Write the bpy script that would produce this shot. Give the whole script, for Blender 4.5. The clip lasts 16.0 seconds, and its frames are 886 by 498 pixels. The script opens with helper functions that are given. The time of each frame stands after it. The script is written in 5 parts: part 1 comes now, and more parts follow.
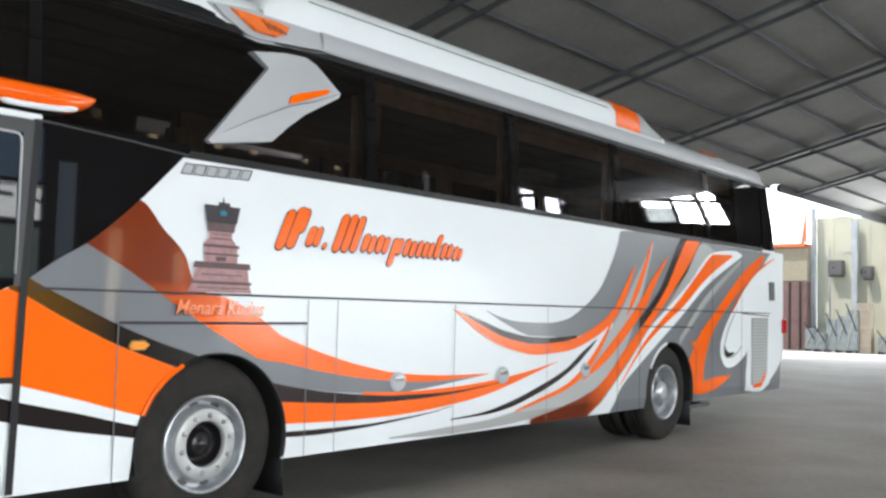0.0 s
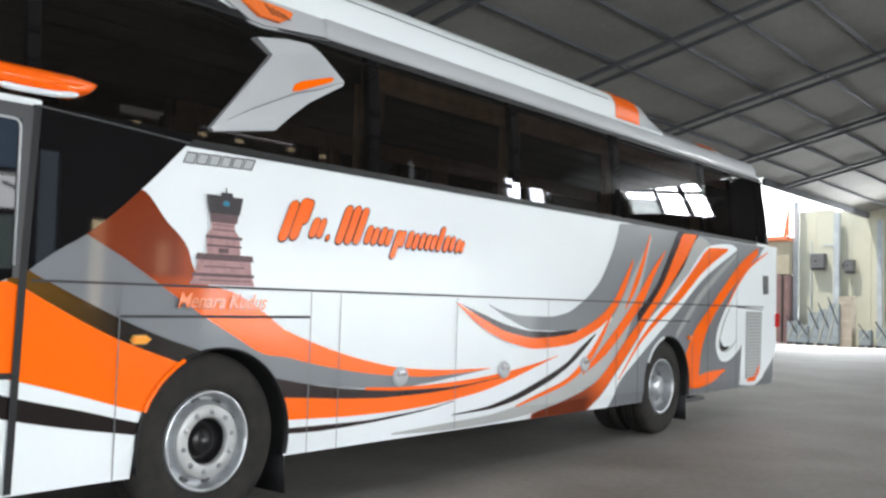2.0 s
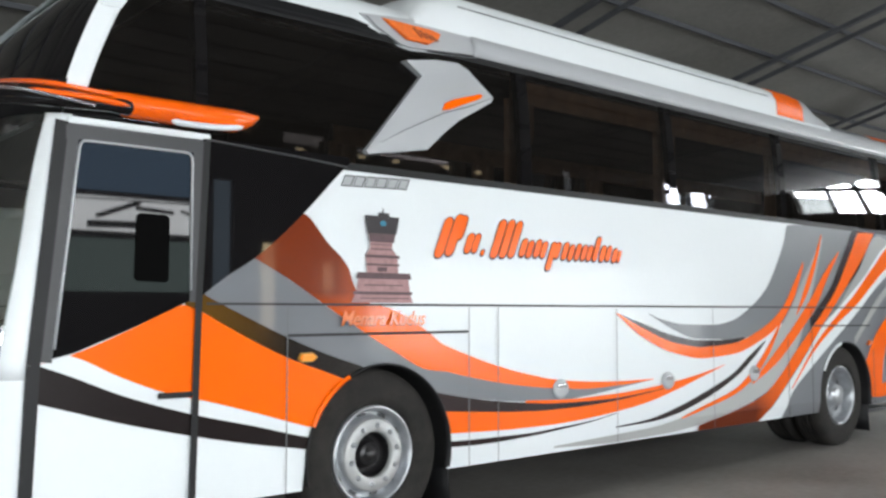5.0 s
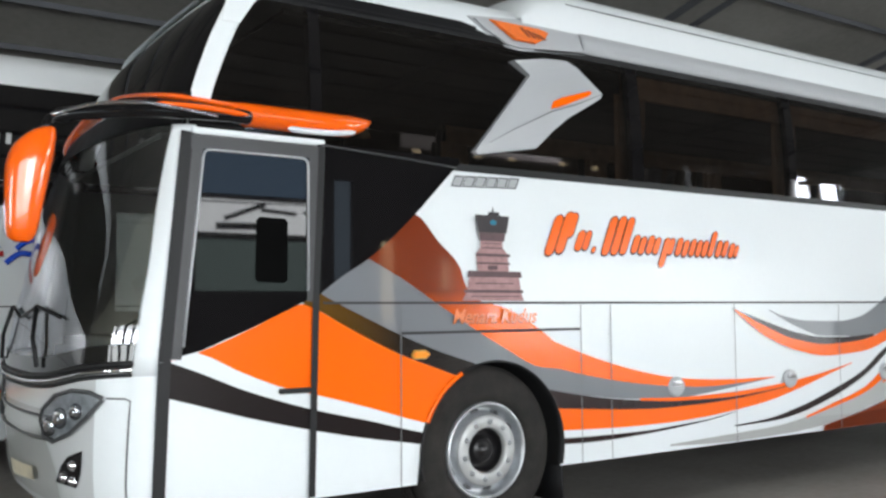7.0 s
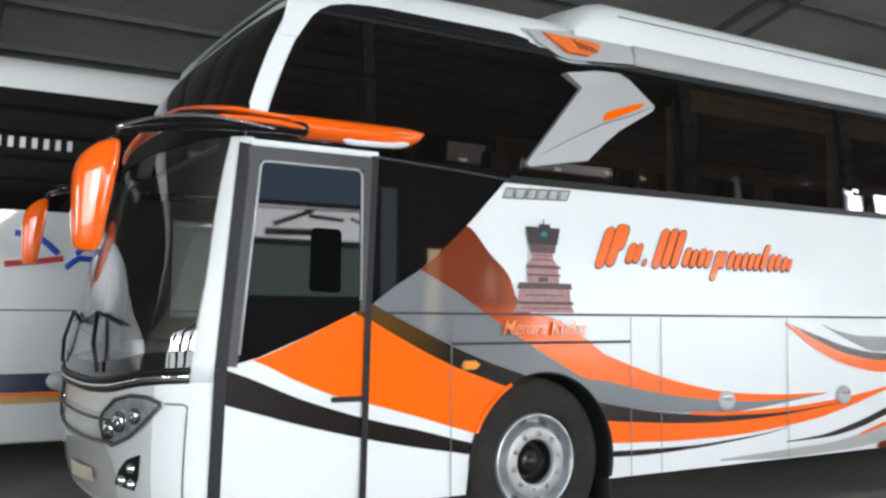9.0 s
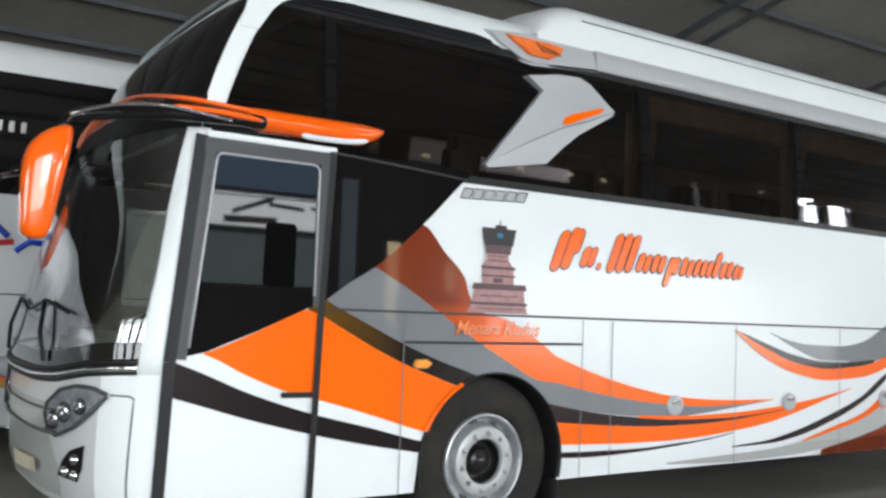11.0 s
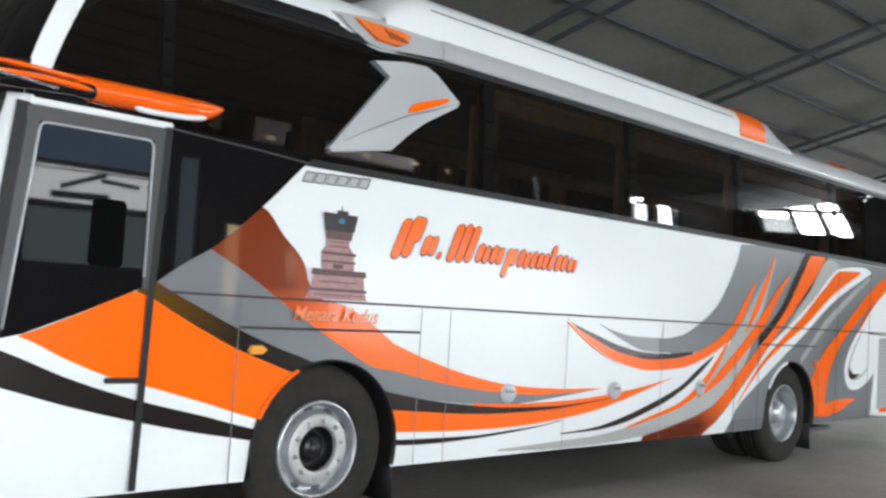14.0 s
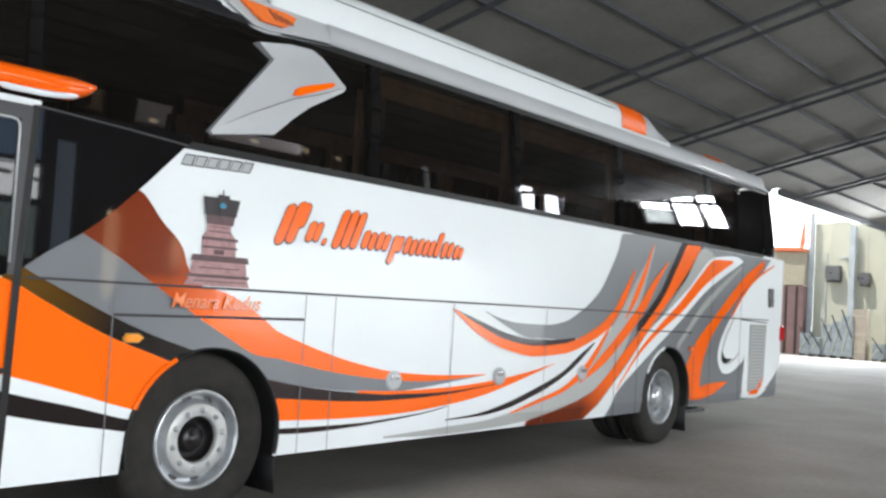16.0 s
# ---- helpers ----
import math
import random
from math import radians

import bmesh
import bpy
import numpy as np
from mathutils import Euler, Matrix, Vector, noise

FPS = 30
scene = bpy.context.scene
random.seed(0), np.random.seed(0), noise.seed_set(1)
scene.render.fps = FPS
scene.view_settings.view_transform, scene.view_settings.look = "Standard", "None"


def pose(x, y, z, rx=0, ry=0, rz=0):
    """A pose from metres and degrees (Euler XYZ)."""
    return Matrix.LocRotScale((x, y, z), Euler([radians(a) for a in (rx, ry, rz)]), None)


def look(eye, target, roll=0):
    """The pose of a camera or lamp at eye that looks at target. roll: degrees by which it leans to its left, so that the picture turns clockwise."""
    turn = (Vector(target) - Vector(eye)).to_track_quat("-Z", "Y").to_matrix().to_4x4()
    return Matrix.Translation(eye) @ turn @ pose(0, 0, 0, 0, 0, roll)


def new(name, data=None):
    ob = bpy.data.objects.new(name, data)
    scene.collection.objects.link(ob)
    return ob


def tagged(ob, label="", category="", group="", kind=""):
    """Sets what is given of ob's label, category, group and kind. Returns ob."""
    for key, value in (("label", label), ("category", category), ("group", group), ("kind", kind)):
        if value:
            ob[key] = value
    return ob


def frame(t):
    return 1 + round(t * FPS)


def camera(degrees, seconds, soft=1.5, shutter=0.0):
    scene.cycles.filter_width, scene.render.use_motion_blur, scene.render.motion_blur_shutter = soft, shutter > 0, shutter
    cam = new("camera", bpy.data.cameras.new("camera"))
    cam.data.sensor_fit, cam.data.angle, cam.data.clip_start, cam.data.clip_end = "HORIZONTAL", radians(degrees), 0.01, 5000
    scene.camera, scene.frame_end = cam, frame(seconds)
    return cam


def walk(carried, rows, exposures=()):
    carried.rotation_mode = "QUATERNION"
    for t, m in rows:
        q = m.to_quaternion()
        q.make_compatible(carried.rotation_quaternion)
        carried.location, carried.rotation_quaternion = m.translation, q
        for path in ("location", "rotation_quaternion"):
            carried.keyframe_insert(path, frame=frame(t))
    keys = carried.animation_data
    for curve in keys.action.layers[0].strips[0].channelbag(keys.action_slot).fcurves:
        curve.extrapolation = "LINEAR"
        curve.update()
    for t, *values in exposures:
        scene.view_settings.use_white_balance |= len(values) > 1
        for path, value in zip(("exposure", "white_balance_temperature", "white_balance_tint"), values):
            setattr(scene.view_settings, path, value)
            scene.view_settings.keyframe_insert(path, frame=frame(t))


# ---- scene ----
cam = camera(51.0, 16.0, soft=2.6, shutter=0.5)
PATH = [
    (0, (-0.824, -4.734, 1.384), (0.698, -3.442, 1.51), 1.5),
    (0.5, (-0.835, -4.681, 1.371), (0.697, -3.4, 1.482), 1.3),
    (1, (-0.835, -4.627, 1.388), (0.704, -3.355, 1.501), 1.4),
    (1.5, (-0.828, -4.57, 1.418), (0.727, -3.315, 1.507), 1.7),
    (2, (-0.833, -4.514, 1.394), (0.717, -3.255, 1.503), 1.7),
    (2.5, (-0.828, -4.518, 1.377), (0.693, -3.224, 1.491), 1.3),
    (3, (-0.834, -4.502, 1.371), (0.668, -3.187, 1.486), 0.9),
    (3.5, (-0.816, -4.522, 1.356), (0.656, -3.174, 1.481), 0.6),
    (4, (-0.841, -4.503, 1.38), (0.579, -3.102, 1.515), 0.5),
    (6.3, (-0.811, -4.617, 1.419), (0.35, -2.993, 1.525), -0.1),
    (6.5, (-0.822, -4.618, 1.431), (0.316, -2.976, 1.537), 0.0),
    (7, (-0.832, -4.639, 1.406), (0.278, -2.98, 1.53), -0.3),
    (7.5, (-0.872, -4.635, 1.409), (0.192, -2.946, 1.539), -0.3),
    (8, (-0.89, -4.644, 1.427), (0.145, -2.938, 1.56), -0.0),
    (10.5, (-0.876, -4.661, 1.443), (0.185, -2.972, 1.582), 1.8),
    (11, (-0.866, -4.674, 1.474), (0.234, -3.009, 1.596), 2.3),
    (11.5, (-0.85, -4.682, 1.472), (0.304, -3.053, 1.589), 2.6),
    (12, (-0.848, -4.68, 1.471), (0.349, -3.083, 1.585), 2.8),
    (12.5, (-0.847, -4.667, 1.444), (0.403, -3.111, 1.573), 3.2),
    (13, (-0.851, -4.651, 1.458), (0.432, -3.122, 1.578), 3.2),
    (13.5, (-0.846, -4.648, 1.478), (0.48, -3.155, 1.587), 3.5),
    (14, (-0.826, -4.65, 1.47), (0.538, -3.193, 1.583), 3.6),
    (14.5, (-0.796, -4.662, 1.515), (0.622, -3.254, 1.609), 4.0),
    (15, (-0.793, -4.666, 1.484), (0.666, -3.301, 1.589), 3.6),
    (15.5, (-0.79, -4.675, 1.467), (0.703, -3.349, 1.571), 3.5),
    (16, (-0.782, -4.658, 1.454), (0.745, -3.371, 1.559), 3.5),
]
walk(cam, [(t, look(eye, target, roll)) for t, eye, target, roll in PATH])

# ---------------------------------------------------------------- world, sun, large lights
world = bpy.data.worlds.new("sky")
scene.world = world
world.use_nodes = True
wn = world.node_tree.nodes
sky = wn.new("ShaderNodeTexSky")
sky.sky_type, sky.sun_disc = "NISHITA", False
sky.sun_elevation, sky.sun_rotation = radians(61), radians(-56)
wn["Background"].inputs["Strength"].default_value = 0.15
world.node_tree.links.new(sky.outputs["Color"], wn["Background"].inputs["Color"])
sun = new("sun", bpy.data.lights.new("sun", "SUN"))
sun.data.energy, sun.data.angle, sun.data.color = 4.0, radians(0.5), (1.0, 0.95, 0.87)
sun.matrix_basis = look((-18, 12, 40), (0, 0, 0))


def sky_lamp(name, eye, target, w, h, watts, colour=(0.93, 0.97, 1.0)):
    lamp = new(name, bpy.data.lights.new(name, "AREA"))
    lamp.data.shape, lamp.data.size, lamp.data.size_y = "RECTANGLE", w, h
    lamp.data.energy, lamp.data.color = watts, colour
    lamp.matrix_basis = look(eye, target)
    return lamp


sky_lamp("daylight_side", (-1.8, -15.8, 2.9), (1.0, 0, 1.6), 13, 5.2, 1680)
# fill behind an invented west doorway, added to brighten the coach fronts
sky_lamp("front_fill", (-18.7, -5.0, 2.3), (0.0, -5.0, 2.3), 8, 4.2, 1300)
# fill in an invented south doorway, added to brighten the coach's rear half
sky_lamp("rear_side_fill", (20.5, -15.85, 1.4), (12.0, 0, 1.4), 12, 2.6, 560)
sky_lamp("daylight_end", (38.0, 6.4, 2.6), (14, 1.0, 2.0), 7, 3.8, 1250)
sky_lamp("daylight_gable", (36.35, -12.7, 7.5), (10.0, -12.7, 7.5), 4.0, 2.8, 3200)
# unseen overhead fill, added to brighten the coach side and floor
sky_lamp("overhead_fill", (12.5, -3.2, 7.55), (12.5, -2.8, 0), 15, 2.2, 110)
scene.view_settings.exposure = -0.01

# ---------------------------------------------------------------- materials


def mat(name, colour, rough=0.5, metal=0.0, vary=0.12, scale=6.0, bump=0.0, coat=0.0, second=None, fine=90.0):
    """A surface with stains at one scale and grain at another."""
    m = bpy.data.materials.new(name)
    m.use_nodes = True
    nt = m.node_tree
    b = nt.nodes["Principled BSDF"]
    geo = nt.nodes.new("ShaderNodeTexCoord")
    n1, n2 = nt.nodes.new("ShaderNodeTexNoise"), nt.nodes.new("ShaderNodeTexNoise")
    n1.inputs["Scale"].default_value, n1.inputs["Detail"].default_value = scale, 6
    n2.inputs["Scale"].default_value, n2.inputs["Detail"].default_value = fine, 3
    for n in (n1, n2):
        nt.links.new(geo.outputs["Object"], n.inputs["Vector"])
    add = nt.nodes.new("ShaderNodeMath")
    add.operation = "MULTIPLY_ADD"
    add.inputs[1].default_value = 0.35
    nt.links.new(n2.outputs["Fac"], add.inputs[0])
    nt.links.new(n1.outputs["Fac"], add.inputs[2])
    ramp = nt.nodes.new("ShaderNodeValToRGB")
    ramp.color_ramp.elements[0].position, ramp.color_ramp.elements[1].position = 0.38, 0.95
    dark = [c * (1 - vary) for c in colour]
    light = second or [min(1, c * (1 + vary * 0.6)) for c in colour]
    ramp.color_ramp.elements[0].color, ramp.color_ramp.elements[1].color = (*dark, 1), (*light, 1)
    nt.links.new(add.outputs[0], ramp.inputs["Fac"])
    nt.links.new(ramp.outputs["Color"], b.inputs["Base Color"])
    r = nt.nodes.new("ShaderNodeMapRange")
    r.inputs["To Min"].default_value, r.inputs["To Max"].default_value = max(0.02, rough * 0.8), min(1, rough * 1.25)
    nt.links.new(n1.outputs["Fac"], r.inputs["Value"])
    nt.links.new(r.outputs["Result"], b.inputs["Roughness"])
    b.inputs["Metallic"].default_value = metal
    b.inputs["Coat Weight"].default_value, b.inputs["Coat Roughness"].default_value = coat, 0.04
    if bump:
        bu = nt.nodes.new("ShaderNodeBump")
        bu.inputs["Strength"].default_value, bu.inputs["Distance"].default_value = bump, 0.01
        nt.links.new(add.outputs[0], bu.inputs["Height"])
        nt.links.new(bu.outputs["Normal"], b.inputs["Normal"])
    return m


def paint(name, colour, rough=0.22, coat=0.35, spec=0.5):
    m = mat(name, colour, rough, 0.0, 0.04, 0.8, 0.0, coat, fine=25.0)
    m.node_tree.nodes["Principled BSDF"].inputs["Specular IOR Level"].default_value = spec
    return m


def fade(name, c0, c1, x0, x1, z0, z1):
    """Paint that goes from one colour to another along a slanted line of the side."""
    m = paint(name, c0, 0.22, 0.2, 0.2)
    nt = m.node_tree
    geo = nt.nodes.new("ShaderNodeNewGeometry")
    sep = nt.nodes.new("ShaderNodeSeparateXYZ")
    nt.links.new(geo.outputs["Position"], sep.inputs[0])
    fx, fz, mx = nt.nodes.new("ShaderNodeMapRange"), nt.nodes.new("ShaderNodeMapRange"), nt.nodes.new("ShaderNodeMix")
    for f, a, b_ in ((fx, x0, x1), (fz, z0, z1)):
        f.inputs["From Min"].default_value, f.inputs["From Max"].default_value = a, b_
    nt.links.new(sep.outputs["X"], fx.inputs["Value"])
    nt.links.new(sep.outputs["Z"], fz.inputs["Value"])
    half = nt.nodes.new("ShaderNodeMath")
    half.operation = "MULTIPLY"
    nt.links.new(fx.outputs["Result"], half.inputs[0])
    nt.links.new(fz.outputs["Result"], half.inputs[1])
    mx.data_type = "RGBA"
    mx.inputs["A"].default_value, mx.inputs["B"].default_value = (*c0, 1), (*c1, 1)
    nt.links.new(half.outputs[0], mx.inputs["Factor"])
    nt.links.new(mx.outputs["Result"], nt.nodes["Principled BSDF"].inputs["Base Color"])
    return m


def glass(name, tint, ior=1.5, shine=0.68):
    """Tinted pane: see-through by its tint, with a glossy skin."""
    m = bpy.data.materials.new(name)
    m.use_nodes = True
    nt = m.node_tree
    nt.nodes.remove(nt.nodes["Principled BSDF"])
    t, g, x, f = (nt.nodes.new("ShaderNode" + k) for k in ("BsdfTransparent", "BsdfGlossy", "MixShader", "Fresnel"))
    t.inputs["Color"].default_value = (*tint, 1)
    g.inputs["Roughness"].default_value = 0.02
    g.inputs["Color"].default_value = (shine, shine, min(1.0, shine * 1.05), 1)
    f.inputs["IOR"].default_value = ior
    nt.links.new(f.outputs["Fac"], x.inputs["Fac"])
    nt.links.new(t.outputs[0], x.inputs[1])
    nt.links.new(g.outputs[0], x.inputs[2])
    # thin diffuse veil lifts the pane's blacks, standing in for lens glare
    d, y = nt.nodes.new("ShaderNodeBsdfDiffuse"), nt.nodes.new("ShaderNodeMixShader")
    veil, amount = nt.nodes.new("ShaderNodeTexNoise"), nt.nodes.new("ShaderNodeMapRange")
    d.inputs["Color"].default_value = (0.42, 0.37, 0.32, 1)
    veil.inputs["Scale"].default_value, veil.inputs["Detail"].default_value = 2.5, 5
    amount.inputs["To Min"].default_value, amount.inputs["To Max"].default_value = 0.003, 0.02
    nt.links.new(veil.outputs["Fac"], amount.inputs["Value"])
    nt.links.new(amount.outputs["Result"], y.inputs["Fac"])
    nt.links.new(x.outputs[0], y.inputs[1])
    nt.links.new(d.outputs[0], y.inputs[2])
    nt.links.new(y.outputs[0], nt.nodes["Material Output"].inputs["Surface"])
    return m


def glow(name, colour, strength):
    m = bpy.data.materials.new(name)
    m.use_nodes = True
    b = m.node_tree.nodes["Principled BSDF"]
    b.inputs["Base Color"].default_value = (*colour, 1)
    b.inputs["Emission Color"].default_value, b.inputs["Emission Strength"].default_value = (*colour, 1), strength
    return m


WHITE = paint("white_coach_paint", (0.735, 0.775, 0.79), 0.4, 0.12, 0.25)
ORANGE = paint("orange_coach_paint", (0.95, 0.135, 0.0005), 0.22, 0.15, 0.2)
ORANGEGLOSS = paint("glossy_orange_plastic", (0.95, 0.125, 0.0005), 0.2, 1.0, 0.3)
GREY = paint("grey_coach_paint", (0.155, 0.165, 0.18), 0.3, 0.3, 0.3)
WHITEGLOSS = paint("polished_white_paint", (0.76, 0.79, 0.80), 0.12, 1.0, 0.5)
PALESILVER = paint("pale_silver_coach_paint", (0.55, 0.57, 0.575))
SILVER = paint("silver_coach_paint", (0.42, 0.43, 0.42))
BLACK = paint("black_coach_paint", (0.012, 0.008, 0.008), 0.25, 0.3, 0.15)
BROWN = paint("brown_black_coach_paint", (0.018, 0.008, 0.008), 0.25, 0.3, 0.15)
FADE = fade("brown_to_black_stripe", (0.10, 0.045, 0.002), (0.008, 0.005, 0.004), 1.5, 2.0, 0.0, 0.01)
RUST = fade("airbrushed_rust_orange", (0.93, 0.135, 0.003), (0.17, 0.022, 0.002), 2.95, 2.3, 1.25, 1.5)
RUSTLOW = fade("airbrushed_rust_low", (0.93, 0.135, 0.003), (0.13, 0.02, 0.004), 7.5, 6.9, 0.85, 0.5)
RAIL = mat("satin_silver_rail", (0.40, 0.415, 0.43), 0.45, 0.12, 0.06, 2.0, 0, 0.2)
RUBBER = mat("black_rubber", (0.008, 0.008, 0.009), 0.5, 0, 0.25, 9, 0.05)
TYRE = mat("tyre_rubber", (0.014, 0.013, 0.013), 0.78, 0, 0.35, 7, 0.15, 0, (0.034, 0.031, 0.028))
STEEL = mat("painted_wheel_steel", (0.46, 0.48, 0.50), 0.3, 0.7, 0.35, 10, 0.03)
FLANGE = mat("dull_grey_wheel_paint", (0.56, 0.58, 0.59), 0.42, 0.35, 0.3, 14, 0.05, 0, (0.40, 0.40, 0.39))
FRAMEGREY = mat("grey_door_rubber", (0.034, 0.035, 0.038), 0.45, 0, 0.2, 6)
VOID = mat("matt_black", (0.002, 0.002, 0.002), 0.95, 0, 0.1, 4)
PILLAR = mat("black_window_pillar", (0.007, 0.007, 0.008), 0.5, 0, 0.2, 6)
CHROME = mat("chrome", (0.8, 0.8, 0.82), 0.08, 1.0, 0.05, 5)
HUB = mat("glossy_black_hub", (0.012, 0.011, 0.012), 0.3, 0, 0.4, 9, 0.05)
DARK = mat("dark_liner", (0.012, 0.012, 0.013), 0.8, 0, 0.3, 5, 0.1)
VOID.node_tree.nodes["Principled BSDF"].inputs["Specular IOR Level"].default_value = 0.05
TYRE.node_tree.nodes["Principled BSDF"].inputs["Specular IOR Level"].default_value = 0.2
SEAM = mat("panel_seam", (0.02, 0.02, 0.022), 0.7, 0, 0.2, 5)
SEAMLIGHT = mat("fine_panel_seam", (0.14, 0.145, 0.15), 0.6, 0, 0.2, 5)
GREYTRIM = mat("grey_moulded_trim", (0.16, 0.165, 0.165), 0.6, 0, 0.15, 8)
PLASTIC = mat("charcoal_plastic", (0.05, 0.052, 0.055), 0.4, 0, 0.15, 8)
BLACKGLASS = mat("black_glazing", (0.0075, 0.007, 0.0075), 0.025, 0, 0.1, 3)
for glossy, level in ((BLACKGLASS, 0.36), (PILLAR, 0.15), (RUBBER, 0.3)):
    glossy.node_tree.nodes["Principled BSDF"].inputs["Specular IOR Level"].default_value = level
TINT = glass("tinted_window_glass", (0.25, 0.235, 0.23))
CLEAR = glass("windscreen_glass", (0.88, 0.94, 0.92), 2.2, 0.95)
BOWL = mat("bright_lamp_bowl", (0.58, 0.60, 0.62), 0.3, 0.35, 0.45, 18)
LENS = glass("lamp_lens", (0.85, 0.88, 0.9))
AMBER = mat("amber_lens", (0.80, 0.15, 0.004), 0.4, 0, 0.2, 30)
AMBERPALE = mat("yellow_amber_lens", (0.92, 0.30, 0.012), 0.3, 0, 0.2, 30)
RED = mat("red_lens", (0.5, 0.02, 0.02), 0.15, 0, 0.1, 20)
CONCRETE = mat("dusty_concrete", (0.21, 0.192, 0.175), 0.72, 0, 0.35, 0.7, 0.25, 0, (0.31, 0.288, 0.266), 14.0)
ROOFSHEET = mat("grey_roof_sheet", (0.205, 0.2, 0.185), 0.85, 0, 0.25, 0.5, 0.15, 0, (0.265, 0.258, 0.24), 10.0)
ROOFBAR = mat("grey_painted_roof_steel", (0.085, 0.09, 0.1), 0.7, 0.1, 0.3, 3)
# steel colour lightened to carry the haze over the far end
PALESTEEL = mat("haze_paled_blue_grey_steel", (0.52, 0.57, 0.60), 0.6, 0.1, 0.25, 2)
CURTAIN = mat("brown_curtain_cloth", (0.30, 0.19, 0.11), 0.9, 0, 0.35, 8, 0.2)
CREAM = mat("cream_plate", (0.62, 0.56, 0.42), 0.5, 0, 0.2, 12)
PURLIN = mat("dark_painted_steel", (0.05, 0.055, 0.065), 0.6, 0.2, 0.3, 3)
WALL = mat("cream_wall_sheet", (0.62, 0.62, 0.50), 0.7, 0, 0.12, 0.8, 0.1)
DUSTY = mat("dark_boards", (0.05, 0.042, 0.036), 0.8, 0, 0.4, 1.5, 0.2)
RUSTRED = mat("red_brown_sheet", (0.24, 0.15, 0.14), 0.7, 0, 0.3, 2)
# blue-grey likewise paled for the far end's haze
BLUEGREY = mat("haze_paled_machine_paint", (0.38, 0.44, 0.47), 0.5, 0.2, 0.3, 4)
NAVY = paint("navy_paint", (0.012, 0.015, 0.05))
GOLD = paint("gold_paint", (0.42, 0.25, 0.07))
BLUE = paint("blue_paint", (0.01, 0.07, 0.55))
TEAL = paint("teal_paint", (0.03, 0.20, 0.30))
REDP = paint("red_paint", (0.6, 0.03, 0.03))
SEATCLOTH = mat("grey_seat_cloth", (0.06, 0.055, 0.055), 0.9, 0, 0.3, 12, 0.1)
PINK = mat("painted_brick_pink", (0.36, 0.20, 0.20), 0.5, 0, 0.3, 30)
PINKDARK = mat("painted_brick_dark", (0.10, 0.055, 0.06), 0.5, 0, 0.3, 30)
TOWERROOF = mat("painted_roof_black", (0.02, 0.015, 0.018), 0.5, 0, 0.3, 30)

# ---------------------------------------------------------------- mesh helpers


def part(name, bm, material, parent=None, label="", smooth=False, mods=()):
    """One mesh object from a bmesh, under its thing."""
    me = bpy.data.meshes.new(name)
    bmesh.ops.recalc_face_normals(bm, faces=bm.faces)
    bm.to_mesh(me)
    bm.free()
    me.materials.append(material)
    if smooth:
        me.polygons.foreach_set("use_smooth", [True] * len(me.polygons))
    ob = new(name, me)
    if parent is not None:
        ob.parent = parent
    if label:
        ob["label"] = label
    for kind, kw in mods:
        md = ob.modifiers.new(kind.lower(), kind)
        if kind == "SOLIDIFY":
            md.thickness, md.offset = kw
        if kind == "BEVEL":
            md.width, md.segments = kw
            md.limit_method = "ANGLE"
    return ob


def thing(name, label, category, at=(0, 0, 0), group="", kind=""):
    ob = new(name)
    ob.location = at
    ob.empty_display_size = 0.2
    return tagged(ob, label, category, group, kind)


def grid(rows, closed=False):
    """A bmesh of quads over rows of points."""
    bm = bmesh.new()
    vs = [[bm.verts.new(p) for p in r] for r in rows]
    for a, b in zip(vs, vs[1:]):
        n = len(a)
        for i in range(n if closed else n - 1):
            q = (a[i], a[(i + 1) % n], b[(i + 1) % n], b[i])
            if len({tuple(round(c, 5) for c in v.co) for v in q}) > 2:
                bm.faces.new(q)
    return bm


def box(x0, x1, y0, y1, z0, z1, bevel=0.0, bm=None):
    bm = bm or bmesh.new()
    r = bmesh.ops.create_cube(bm, size=1)
    m = Matrix.Translation(((x0 + x1) / 2, (y0 + y1) / 2, (z0 + z1) / 2)) @ Matrix.Diagonal((x1 - x0, y1 - y0, z1 - z0, 1))
    bmesh.ops.transform(bm, matrix=m, verts=r["verts"])
    if bevel:
        es = {e for v in r["verts"] for e in v.link_edges}
        bmesh.ops.bevel(bm, geom=list(es), offset=bevel, segments=2, affect="EDGES")
    return bm


def beam(p, q, w, h, bm=None):
    """A bar of section w x h between two points."""
    bm = bm or bmesh.new()
    p, q = Vector(p), Vector(q)
    d = q - p
    r = bmesh.ops.create_cube(bm, size=1)
    m = Matrix.Translation((p + q) / 2) @ d.to_track_quat("X", "Z").to_matrix().to_4x4() @ Matrix.Diagonal((d.length, w, h, 1))
    bmesh.ops.transform(bm, matrix=m, verts=r["verts"])
    return bm


def lathe(profile, n=48):
    """Profile of (radius, y) turned about the y axis."""
    rows = []
    for r, y in profile:
        rows.append([(r * math.cos(2 * math.pi * i / n), y, r * math.sin(2 * math.pi * i / n)) for i in range(n)])
    return grid(rows, True)


